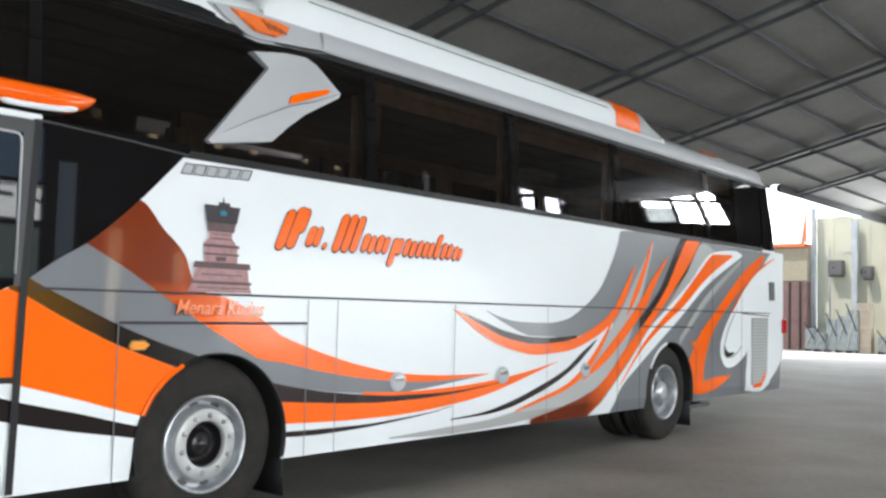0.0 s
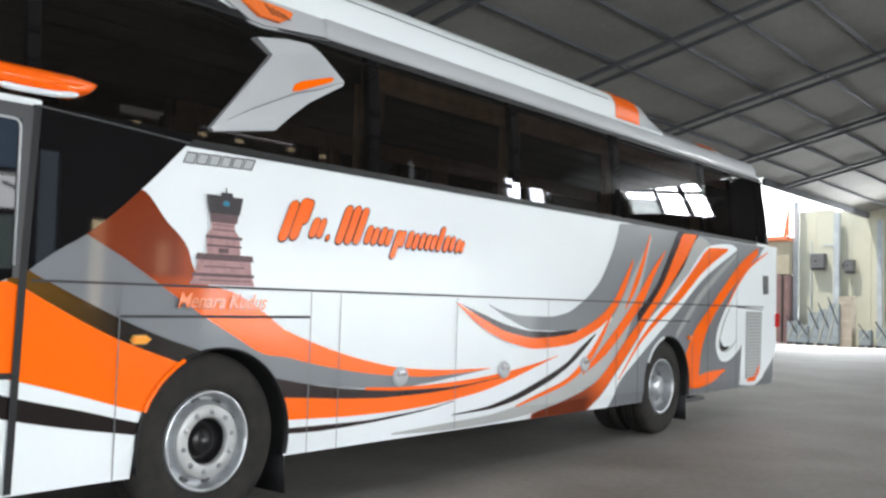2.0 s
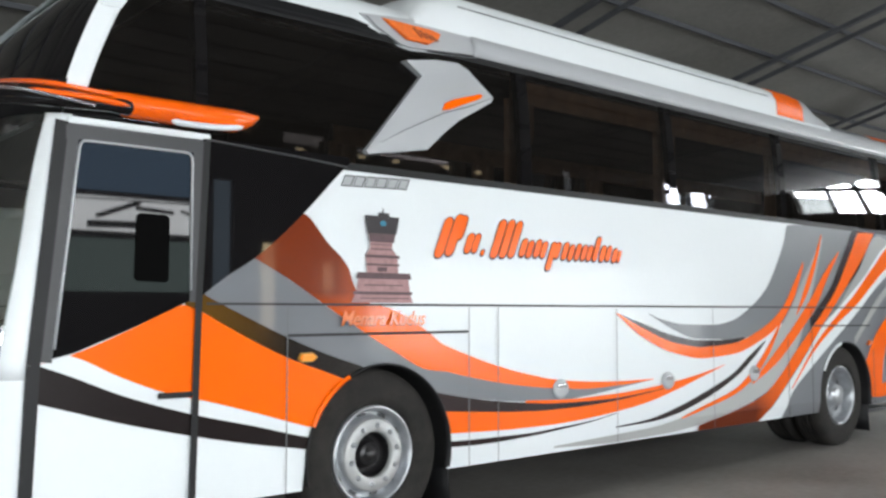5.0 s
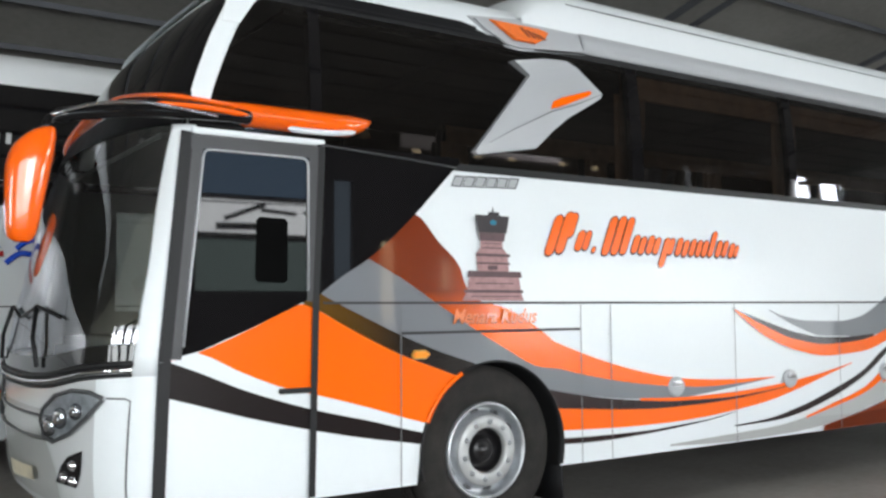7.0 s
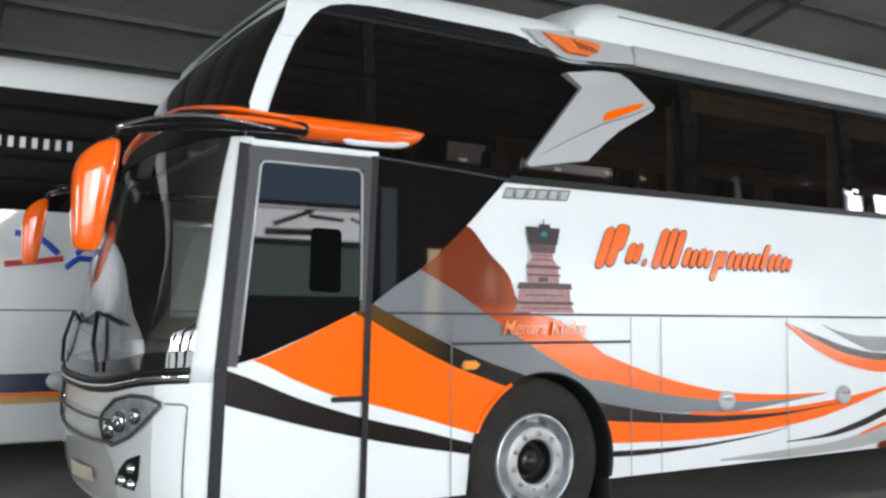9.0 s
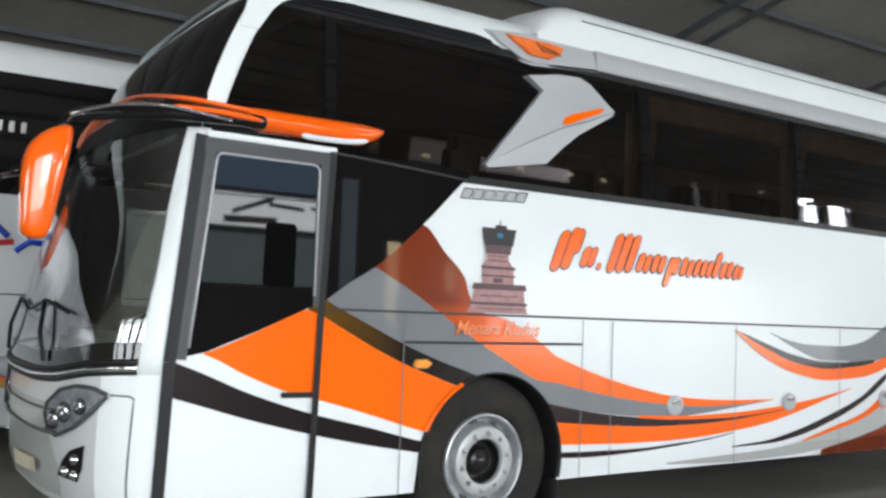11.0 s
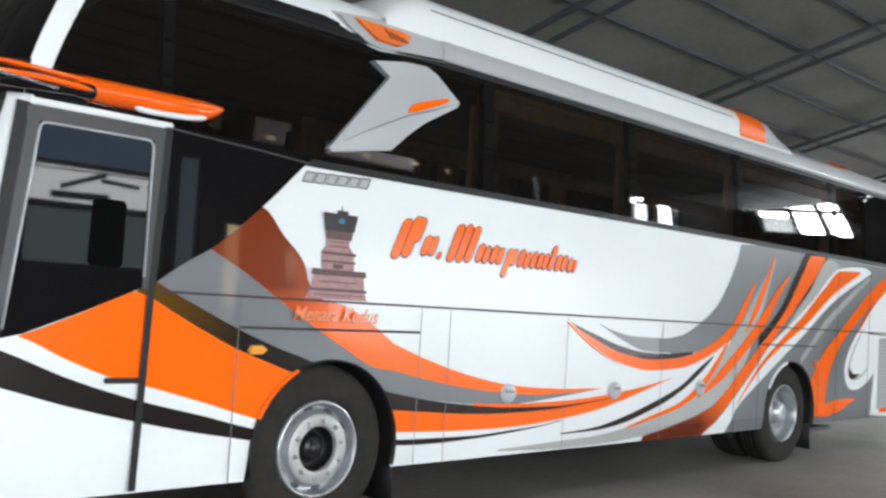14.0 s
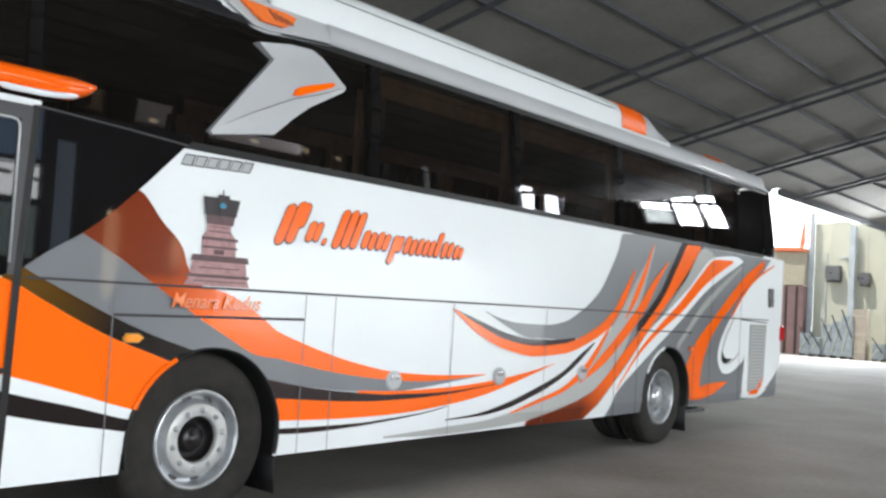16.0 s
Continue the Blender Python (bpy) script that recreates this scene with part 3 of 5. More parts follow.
band("rust", RUST, 2, [(1.75, 1.687), (1.88, 1.786), (2.06, 1.953), (2.24, 1.791), (2.39, 1.644), (2.43, 1.542), (2.5, 1.454), (2.72, 1.403), (2.91, 1.317), (3.16, 1.162)],
     [(1.75, 1.687), (1.97, 1.575), (2.21, 1.433), (2.47, 1.283), (2.73, 1.145), (3.01, 1.018), (3.16, 1)])
band("orange_mid", ORANGE, 2, [(3.12, 1.182), (3.35, 1.103), (3.67, 1.009), (3.95, 0.945), (4.25, 0.894), (4.63, 0.863), (4.98, 0.85), (5.38, 0.848)],
     [(3.12, 1.01), (3.36, 0.957), (3.67, 0.9), (3.95, 0.861), (4.25, 0.832), (4.63, 0.811), (4.91, 0.817), (5.38, 0.843)])
band("thin_orange", ORANGE, 3, [(3.9, 0.767), (4.38, 0.75), (4.91, 0.759), (5.43, 0.79), (5.92, 0.843), (6.41, 0.919)],
     [(3.9, 0.751), (4.25, 0.728), (4.77, 0.721), (5.35, 0.752), (5.92, 0.824), (6.41, 0.914)])
band("dark_mid", BROWN, 2, [(3.0, 0.885), (3.37, 0.817), (3.68, 0.775), (3.9, 0.755), (4.25, 0.732), (4.77, 0.726), (5.35, 0.761), (5.58, 0.779)],
     [(3.0, 0.757), (3.42, 0.724), (3.79, 0.698), (4.13, 0.685), (4.51, 0.688), (4.91, 0.705), (5.27, 0.737), (5.59, 0.769)])
band("orange_main", ORANGE, 1, [(3.0, 0.757), (3.42, 0.724), (3.79, 0.698), (4.13, 0.685), (4.51, 0.688), (4.91, 0.705), (5.27, 0.737), (5.92, 0.829), (6.41, 0.919)],
     [(3.0, 0.608), (3.48, 0.588), (3.8, 0.579), (4.14, 0.578), (4.51, 0.59), (4.91, 0.62), (5.28, 0.662), (5.67, 0.737), (6.09, 0.837), (6.41, 0.914)])
band("thin_dark", BROWN, 1, [(3.0, 0.555), (3.48, 0.542), (3.91, 0.539), (4.26, 0.553), (4.64, 0.577), (4.91, 0.611)],
     [(3.0, 0.52), (3.48, 0.504), (3.91, 0.515), (4.26, 0.536), (4.64, 0.568), (4.92, 0.607)])
# rear
band("silver_low", SILVER, 2, [(4.21, 0.421), (4.92, 0.446), (5.36, 0.462), (5.76, 0.51), (6.1, 0.582), (6.56, 0.69), (6.85, 0.826), (7.1, 1.01), (7.37, 1.23), (7.59, 1.431), (7.82, 1.698), (8.24, 2.14)],
     [(4.21, 0.409), (4.92, 0.384), (5.52, 0.394), (6.06, 0.43), (6.56, 0.518), (7.06, 0.629), (7.38, 0.781), (7.58, 0.916), (7.74, 1.115), (7.89, 1.378), (8.07, 1.709), (8.26, 2.143)])
band("black_stroke", BROWN, 2, [(4.89, 0.506), (5.28, 0.528), (5.67, 0.592), (6.09, 0.697), (6.55, 0.842), (6.84, 0.998), (7.1, 1.12)],
     [(4.89, 0.498), (5.36, 0.509), (5.67, 0.544), (6.1, 0.642), (6.32, 0.706), (6.65, 0.833), (6.95, 1.002), (7.1, 1.109)])
band("orange_line", ORANGE, 3, [(5.76, 0.515), (6.1, 0.592), (6.56, 0.701), (6.9, 0.879), (7.15, 1.075), (7.42, 1.343)],
     [(5.76, 0.5), (6.1, 0.562), (6.56, 0.654), (6.9, 0.792), (7.16, 0.998), (7.43, 1.332)])
band("grey_rear", GREY, 1, [(5.33, 1.37), (5.49, 1.324), (5.82, 1.278), (6.26, 1.27), (6.54, 1.303), (6.83, 1.413), (7.14, 1.601), (7.35, 1.851), (7.48, 2.058), (7.54, 2.213), (8.05, 2.235), (9.58, 2.234), (10.41, 2.228), (11.69, 2.228)],
     [(5.33, 1.365), (5.65, 1.243), (5.99, 1.154), (6.35, 1.142), (6.54, 1.098), (7.1, 0.38), (7.73, 0.365), (8.61, 0.305), (9.62, 0.355), (10.79, 0.37), (12.04, 0.379)])
band("white_cut", WHITE, 1, [(6.54, 1.104), (7.04, 1.2), (7.4, 1.28)],
     [(6.54, 0.6), (7.06, 0.7), (7.4, 0.86)])
band("dark_edge", BROWN, 2, [(4.9, 1.386), (5.25, 1.289), (5.65, 1.19), (5.99, 1.144), (6.35, 1.136), (6.74, 1.155)],
     [(4.9, 1.381), (5.25, 1.247), (5.65, 1.127), (6.08, 1.078), (6.35, 1.08), (6.74, 1.133)])
band("orange_upper", ORANGE, 3, [(4.91, 1.377), (5.25, 1.252), (5.65, 1.132), (6.08, 1.083), (6.54, 1.104), (7.04, 1.23), (7.42, 1.428), (7.64, 1.663), (7.83, 1.876)],
     [(4.91, 1.368), (5.26, 1.173), (5.66, 1.045), (6.08, 0.988), (6.55, 1.009), (7.05, 1.131), (7.37, 1.275), (7.64, 1.518), (7.85, 1.864)])
band("flame_b", ORANGE, 3, [(7.68, 1.374), (7.88, 1.671), (8.05, 1.917), (8.21, 2.169)],
     [(7.68, 1.345), (7.92, 1.584), (8.12, 1.92), (8.22, 2.157)])
band("flame_c", ORANGE, 4, [(6.85, 0.746), (7.26, 1.007), (7.59, 1.23), (7.94, 1.496), (8.25, 1.775), (8.57, 2.007)],
     [(6.85, 0.725), (7.27, 0.896), (7.71, 1.172), (8.07, 1.439), (8.31, 1.717), (8.58, 1.995)])
band("orange_big", ORANGE, 4, [(6.02, 0.423), (6.56, 0.513), (7.06, 0.629), (7.38, 0.808), (7.6, 0.972), (8.07, 1.29), (8.51, 1.631), (8.85, 2.023), (9.04, 2.222), (9.37, 2.232)],
     [(6.02, 0.334), (6.57, 0.341), (6.91, 0.352), (7.17, 0.502), (7.49, 0.72), (7.83, 0.967), (8.2, 1.26), (8.71, 1.638), (9.13, 1.975), (9.38, 2.22)])
band("rust_low", RUSTLOW, 5, [(6.02, 0.423), (6.56, 0.513), (7.06, 0.629), (7.38, 0.769), (7.6, 0.886)],
     [(6.02, 0.334), (6.57, 0.341), (6.86, 0.35), (7.17, 0.502), (7.6, 0.858)])
band("dark_slash", BROWN, 3, [(7.95, 1.318), (8.38, 1.627), (8.71, 2.015), (8.93, 2.24), (9.43, 2.237)],
     [(7.95, 1.23), (8.45, 1.476), (8.78, 1.671), (9.16, 1.944), (9.47, 2.226)])
band("silver_up", SILVER, 4, [(8.2, 1.2), (8.58, 1.478), (8.99, 1.807), (9.47, 2.213), (9.77, 2.166)],
     [(8.2, 1.17), (8.58, 1.429), (9.06, 1.713), (9.43, 1.958), (9.79, 2.133)])
band("white_slash", WHITE, 4, [(6.88, 0.343), (7.17, 0.491), (7.49, 0.708), (7.83, 0.956), (8.2, 1.248), (8.58, 1.447), (9.06, 1.713), (9.77, 2.132), (10.41, 2.185), (10.62, 2.148)],
     [(6.88, 0.338), (7.34, 0.365), (7.55, 0.604), (7.96, 0.847), (8.39, 1.078), (8.86, 1.325), (9.59, 1.731), (10.62, 2.134)])
band("orange_slash", ORANGE, 5, [(7.55, 0.661), (8.01, 1.052), (8.45, 1.322), (8.86, 1.547), (9.36, 1.875), (9.77, 2.104), (10.3, 2.129)],
     [(7.55, 0.644), (8.02, 1.005), (8.46, 1.242), (8.93, 1.453), (9.59, 1.818), (10.34, 2.117)])
band("silver_line", SILVER, 4, [(8.76, 1.03), (9.07, 1.263), (9.44, 1.541), (9.78, 1.724), (10.58, 2.089)],
     [(8.87, 1.028), (9.15, 1.231), (9.52, 1.483), (9.83, 1.658), (10.6, 2.054)])
band("orange_hook", ORANGE, 3, [(9.11, 0.845), (9.37, 1.132), (9.79, 1.4), (10.24, 1.684), (10.77, 1.99), (11.33, 2.206)],
     [(9.12, 0.481), (9.46, 0.463), (9.54, 0.834), (9.79, 1.197), (10.24, 1.51), (10.77, 1.809), (11.33, 2.116)])
band("hook_foot", ORANGE, 3, [(9.12, 0.589), (9.46, 0.6), (9.8, 0.639), (10.28, 0.647)],
     [(9.12, 0.481), (9.46, 0.456), (9.8, 0.491), (10.28, 0.634)])
band("white_rear", WHITE, 3, [(10.75, 0.444), (10.78, 0.8), (10.81, 1.159), (10.88, 1.522), (11.23, 1.976), (11.73, 2.269), (12.03, 2.248)],
     [(10.75, 0.429), (11.25, 0.396), (11.71, 0.585), (12.04, 0.843)])
band("grey_tail_foot", GREY, 3, [(11.55, 0.53), (11.75, 0.63), (11.93, 0.75)], [(11.55, 0.37), (11.75, 0.37), (11.93, 0.38)])


def ribbon(pts, width, off, material, name, label="", step=6):
    """A flat brush stroke on the side along a smooth line of (x, z)."""
    line = smoothline([(x, 0, z) for x, z in pts], step)
    bm = bmesh.new()
    last = None
    n_ = len(line)
    for k, p in enumerate(line):
        d = (line[min(k + 1, n_ - 1)] - line[max(k - 1, 0)]).normalized()
        e = min(1.0, 0.45 + 3.0 * min(k, n_ - 1 - k) / n_)
        w = Vector((-d.z, 0, d.x)) * width * 0.5 * e * (0.8 + 0.35 * abs(d.z))
        now = [bm.verts.new((q.x, -off, q.z)) for q in (p - w, p + w)]
        if last:
            bm.faces.new((last[0], now[0], now[1], last[1]))
        last = now
    return part(name, bm, material, coach, label)


bm = bmesh.new()
hook = smoothline([(x, -0.0118, z) for x, z in [(11.72, 2.18), (11.147, 1.979), (10.794, 1.809), (10.532, 1.619), (10.243, 1.376), (10.049, 1.171), (9.969, 0.998), (10.006, 0.854), (10.147, 0.749), (10.398, 0.756), (10.693, 0.867), (10.80, 0.96)]], 4)
hook += smoothline([(x, -0.0118, z) for x, z in [(10.785, 0.804), (10.742, 0.594), (10.80, 0.47), (10.95, 0.425), (11.166, 0.423), (11.493, 0.501), (11.87, 0.70)]], 4) + [Vector((11.955, -0.0118, 1.3)), Vector((11.89, -0.0118, 1.7))]
bm.faces.new([bm.verts.new(p) for p in hook])
bmesh.ops.triangulate(bm, faces=bm.faces[:])
part("livery_panel", bm, WHITE, coach, "white painted tail panel with a rounded hook")
ribbon([(10.46, 1.467), (10.245, 1.258), (10.121, 1.083), (10.074, 0.939), (10.20, 0.868), (10.42, 0.90), (10.62, 1.0)], 0.03, 0.0138, SILVER, "livery_line", "thin grey line inside the hook")
ribbon([(11.68, 2.16), (11.067, 1.948), (10.681, 1.729), (10.50, 1.59), (10.30, 1.41)], 0.035, 0.0145, ORANGE, "livery_line", "thin orange line along the hook")
strip_side("livery_stripe", BLACK, [(10.09, 1.02), (10.14, 0.965), (10.22, 0.925), (10.38, 0.925)], [(10.09, 0.90), (10.15, 0.865), (10.24, 0.875), (10.38, 0.915)], 0.0155, label="small black painted hook")


def seam(pts, w, material, layer=6.0, name="panel_seam"):
    bm = bmesh.new()
    for (x0, z0), (x1, z1) in zip(pts, pts[1:]):
        d = Vector((x1 - x0, 0, z1 - z0)).normalized()
        n = Vector((-d.z, 0, d.x)) * w / 2
        a, b = Vector((x0, -0.003 * layer, z0)), Vector((x1, -0.003 * layer, z1))
        if name == "door_frame":
            layer += 0.2
            a, b = a - d * w * 0.45, b + d * w * 0.45
        bm.faces.new([bm.verts.new(c) for c in (a - n, b - n, b + n, a + n)])
    return part(name, bm, material, coach)


seam([(1.466, 1.43), (11.555, 1.421)], 0.013, SEAM)
seam([(1.966, 1.253), (3.348, 1.255)], 0.016, SEAM)
for x, z0, z1 in ((3.355, 0.38, 1.415), (3.625, 0.38, 1.415), (4.905, 0.385, 1.415), (6.225, 0.39, 1.415), (1.965, 0.38, 1.42)):
    seam([(x, z0), (x, z1)], 0.007, SEAMLIGHT)
for x, z0, z1 in ((7.49, 0.39, 1.12), (7.95, 0.39, 1.415), (9.725, 0.39, 2.2), (10.6, 0.395, 2.18), (9.29, 0.4, 0.98)):
    seam([(x, z0), (x, z1)], 0.011, SEAM)
seam([(7.946, 1.243), (9.215, 1.233)], 0.014, SEAM)
seam([(10.606, 1.411), (11.504, 1.383)], 0.014, SEAM)


def disc_side(name, x, z, r, depth, material, label="", off=0.0, squash=1.0):
    bm = lathe([(0.001, -depth - off), (r * 0.7, -depth - off), (r * 0.9, -depth * 0.8 - off), (r, -off)], 24)
    bmesh.ops.transform(bm, matrix=Matrix.Translation((x, 0, z)) @ Matrix.Diagonal((1, 1, squash, 1)), verts=bm.verts)
    return part(name, bm, material, coach, label, True)


for x, z in ((4.262, 0.828), (5.567, 0.825), (6.886, 0.824)):
    lock = disc_side("hatch_lock", x, z, 0.085, 0.012, RAIL, "round silver hatch lock", 0.012, 0.85)
    part("lock_handle", box(x - 0.05, x + 0.05, -0.034, -0.02, z + 0.005, z + 0.04, 0.006), CHROME, lock)
amber = part("side_marker", plate([(2.045, 1.122), (2.057, 1.105), (2.135, 1.107), (2.16, 1.128), (2.13, 1.147), (2.06, 1.146)], 0.025, False, 0.008, 0.008), AMBERPALE, coach, "amber side marker lamp")
part("bezel", plate([(2.036, 1.122), (2.052, 1.098), (2.138, 1.1), (2.17, 1.128), (2.135, 1.154), (2.055, 1.153)], 0.008, False, 0.010, 0.003), GOLD, amber)
part("side_marker", plate([(9.157, 1.022), (9.255, 1.033), (9.286, 1.064), (9.188, 1.075)], 0.02, False, 0.012, 0.005), AMBER, coach, "amber side marker lamp")
# engine grille near the tail
grille = part("engine_grille", plate([(10.926, 1.358), (11.47, 1.357), (11.43, 0.64), (11.30, 0.503), (10.919, 0.495)], 0.014, False, 0.009, 0.004), SILVER, coach, "pale perforated engine grille")
for i in range(20):
    z = 0.52 + i * 0.0415
    part("slat", box(10.95, 11.44 - (0.12 if z < 0.6 else 0.0), -0.030, -0.022, z, z + 0.012), RAIL, grille)
part("grille_scuff", plate([(10.948, 0.458), (11.211, 0.458), (11.373, 0.568), (11.378, 0.673), (11.195, 0.526), (10.969, 0.495)], 0.004, False, 0.0235), ORANGE, grille)
part("tail_handle", plate([(11.50, 1.84), (11.68, 1.845), (11.70, 1.60), (11.53, 1.59)], 0.01, False, 0.014, 0.004), PLASTIC, coach, "dark recessed grip")
part("tail_lamp", box(11.94, 12.16, -0.03, 0.2, 1.12, 1.38, 0.04), RED, coach, "red tail lamp")

# ---------------------------------------------------------------- the coach: writing and pictures on the side


def slanted(x, z, w, h, lean, off, material, name="letter_bar", parent=None, label=""):
    bm = bmesh.new()
    bm.faces.new([bm.verts.new(c) for c in ((x, -off, z), (x + w, -off, z), (x + w + lean * h, -off, z + h), (x + lean * h, -off, z + h))])
    return part(name, bm, material, parent or coach, label)


# the operator's name as plain slanted brush bars
def brush_bar(x, z, w, h, lean, off, material, name, label=""):
    """A slanted bar with rounded ends."""
    bm = bmesh.new()
    r = w / 2
    ring = [(r * math.cos(a), h - r + r * math.sin(a)) for a in np.linspace(0, math.pi, 7)] + [(r * math.cos(a), r + r * math.sin(a)) for a in np.linspace(math.pi, 2 * math.pi, 7)]
    bm.faces.new([bm.verts.new((x + r + u + lean * v, -off, z + v)) for u, v in ring])
    return part(name, bm, material, coach, label)


NAME_BARS = [(3.05, 1.735, 0.075, 0.27), (3.14, 1.75, 0.075, 0.28), (3.23, 1.86, 0.07, 0.165), (3.31, 1.775, 0.062, 0.135), (3.38, 1.78, 0.05, 0.13), (3.465, 1.765, 0.03, 0.04), (3.55, 1.75, 0.07, 0.27), (3.635, 1.755, 0.07, 0.27), (3.72, 1.76, 0.065, 0.26), (3.83, 1.77, 0.06, 0.13), (3.90, 1.765, 0.055, 0.125),
             (3.975, 1.77, 0.06, 0.13), (4.045, 1.77, 0.055, 0.12), (4.10, 1.68, 0.055, 0.21), (4.19, 1.77, 0.055, 0.12), (4.27, 1.765, 0.058, 0.13), (4.34, 1.76, 0.055, 0.12), (4.415, 1.765, 0.055, 0.125), (4.485, 1.765, 0.055, 0.12), (4.55, 1.765, 0.055, 0.12), (4.62, 1.765, 0.055, 0.19), (4.70, 1.765, 0.06, 0.125), (4.775, 1.77, 0.055, 0.12), (4.85, 1.765, 0.055, 0.11), (4.915, 1.77, 0.04, 0.09)]
for k, (x, z, w, h) in enumerate(NAME_BARS):
    brush_bar(x - 0.010, z - 0.012, w + 0.016, h + 0.018, 0.42, 0.004, BROWN, "bar_shadow")
    brush_bar(x, z, w, h, 0.42, 0.0065 + 0.0002 * k, ORANGE, "name_bar", "orange slanted brush bar with a dark edge")
for i in range(6):
    slanted(2.327 + i * 0.085, 2.136 + i * 0.003, 0.078, 0.07, 0.45, 0.004, SEAM, "letter_shadow")
    slanted(2.334 + i * 0.085, 2.142 + i * 0.003, 0.062, 0.056, 0.45, 0.008, RAIL, "letter_bar", None, "silver maker's lettering stroke")


def writing(text, size, x, z, off, material, shear, parent, name, width):
    cu = bpy.data.curves.new(name, "FONT")
    cu.body, cu.size, cu.shear, cu.extrude, cu.offset = text, size, shear, 0.001, 0.0015
    tmp = new(name + "_outline", cu)
    bpy.context.view_layer.update()
    me = bpy.data.meshes.new_from_object(tmp.evaluated_get(bpy.context.evaluated_depsgraph_get()))
    bpy.data.objects.remove(tmp)
    k = width / max(v.co.x for v in me.vertices)
    me.transform(Matrix.Translation((x, -off, z)) @ pose(0, 0, 0, 90, 0, 0) @ Matrix.Diagonal((k, 1, 1, 1)))
    me.materials.clear()
    me.materials.append(material)
    ob = new(name, me)
    ob.parent = parent
    return ob


LETTER = paint("pale_orange_lettering", (0.84, 0.22, 0.065))
writing("Menara Kudus", 0.125, 2.323, 1.302, 0.020, BROWN, 0.3, coach, "lettering_shadow", 0.655)
writing("Menara Kudus", 0.125, 2.32, 1.305, 0.024, LETTER, 0.3, coach, "lettering", 0.655)

# painted brick tower
for name_, material, pts in (
    ("tower_base", PINK, [(2.406, 1.441), (2.884, 1.44), (2.86, 1.496), (2.846, 1.592), (2.459, 1.593), (2.438, 1.496)]),
    ("tower_ledge", PINKDARK, [(2.439, 1.587), (2.866, 1.587), (2.856, 1.624), (2.449, 1.625)]),
    ("tower_ledge", PINKDARK, [(2.417, 1.491), (2.875, 1.49), (2.875, 1.508), (2.417, 1.509)]),
    ("tower_body", PINK, [(2.52, 1.625), (2.765, 1.624), (2.756, 1.731), (2.716, 1.774), (2.717, 1.838), (2.543, 1.838), (2.543, 1.774), (2.512, 1.732)]),
    ("tower_ledge", PINKDARK, [(2.506, 1.716), (2.771, 1.715), (2.771, 1.733), (2.506, 1.734)]),
    ("tower_ledge", PINKDARK, [(2.511, 1.667), (2.77, 1.667), (2.771, 1.68), (2.511, 1.68)]),
    ("tower_course", PINKDARK, [(2.50, 1.545), (2.80, 1.545), (2.80, 1.552), (2.50, 1.552)]),
    ("tower_course", PINKDARK, [(2.47, 1.465), (2.85, 1.465), (2.85, 1.471), (2.47, 1.471)]),
    ("tower_course", PINKDARK, [(2.55, 1.765), (2.715, 1.765), (2.715, 1.772), (2.55, 1.772)]),
    ("tower_course", PINKDARK, [(2.56, 1.795), (2.705, 1.795), (2.705, 1.80), (2.56, 1.80)]),
    ("tower_niche", PINKDARK, [(2.60, 1.632), (2.675, 1.632), (2.675, 1.66), (2.60, 1.66)]),
    ("tower_neck", PINKDARK, [(2.533, 1.812), (2.726, 1.811), (2.738, 1.881), (2.524, 1.881)]),
    ("tower_roof", TOWERROOF, [(2.518, 1.865), (2.742, 1.865), (2.764, 1.971), (2.688, 1.972), (2.683, 1.993), (2.601, 1.993), (2.596, 1.972), (2.499, 1.972)]),
    ("tower_clock", TEAL, [(2.616, 1.913), (2.656, 1.913), (2.662, 1.934), (2.636, 1.947), (2.611, 1.935)]),
    ("tower_finial", TOWERROOF, [(2.635, 1.988), (2.647, 1.988), (2.645, 2.025), (2.638, 2.025)]),
):
    o_ = {"tower_base": 0.009, "tower_body": 0.009, "tower_ledge": 0.013, "tower_course": 0.0115, "tower_niche": 0.0115, "tower_neck": 0.015, "tower_roof": 0.018, "tower_clock": 0.021, "tower_finial": 0.009}[name_]
    bm = bmesh.new()
    bm.faces.new([bm.verts.new((x, -o_, z)) for x, z in pts])
    part(name_, bm, material, coach)

# ---------------------------------------------------------------- the coach: door
seam([(0.572, 0.426), (0.595, 1.136), (0.697, 2.309)], 0.065, RUBBER, 5, "door_rubber")
seam([(1.402, 0.383), (1.423, 1.435), (1.456, 2.304)], 0.04, RUBBER, 5.4, "door_rubber")
door = part("door", plate([(0.672, 1.179), (1.394, 1.521), (1.431, 2.304), (0.723, 2.309)], 0.004, False, 0.003), PLASTIC, coach, "entrance door with a framed window")
dg = [(0.80, 1.19), (1.365, 1.445), (1.375, 2.10), (0.835, 2.115)]
bm = bmesh.new()
bm.faces.new([bm.verts.new((x, -0.0125, z)) for x, z in [(0.62, 1.15), (0.785, 1.19), (1.065, 1.305), (1.395, 1.455), (1.44, 2.28), (0.725, 2.28)]])
part("door_pane", bm, BLACKGLASS, door, "dark door glazing")
seam([(0.648, 1.18), (0.748, 2.258), (1.412, 2.262), (1.405, 1.47)], 0.07, FRAMEGREY, 4.9, "door_frame")
part("door_pane_frame", tube([(0.688, -0.018, 1.21), (0.715, -0.018, 1.5), (0.780, -0.018, 2.18), (0.786, -0.018, 2.205), (0.80, -0.018, 2.219), (0.825, -0.018, 2.222), (1.33, -0.018, 2.222), (1.355, -0.018, 2.217), (1.368, -0.018, 2.20), (1.372, -0.018, 2.17), (1.375, -0.018, 1.5)], 0.007, 8), RAIL, door, "silver pane frame", True)
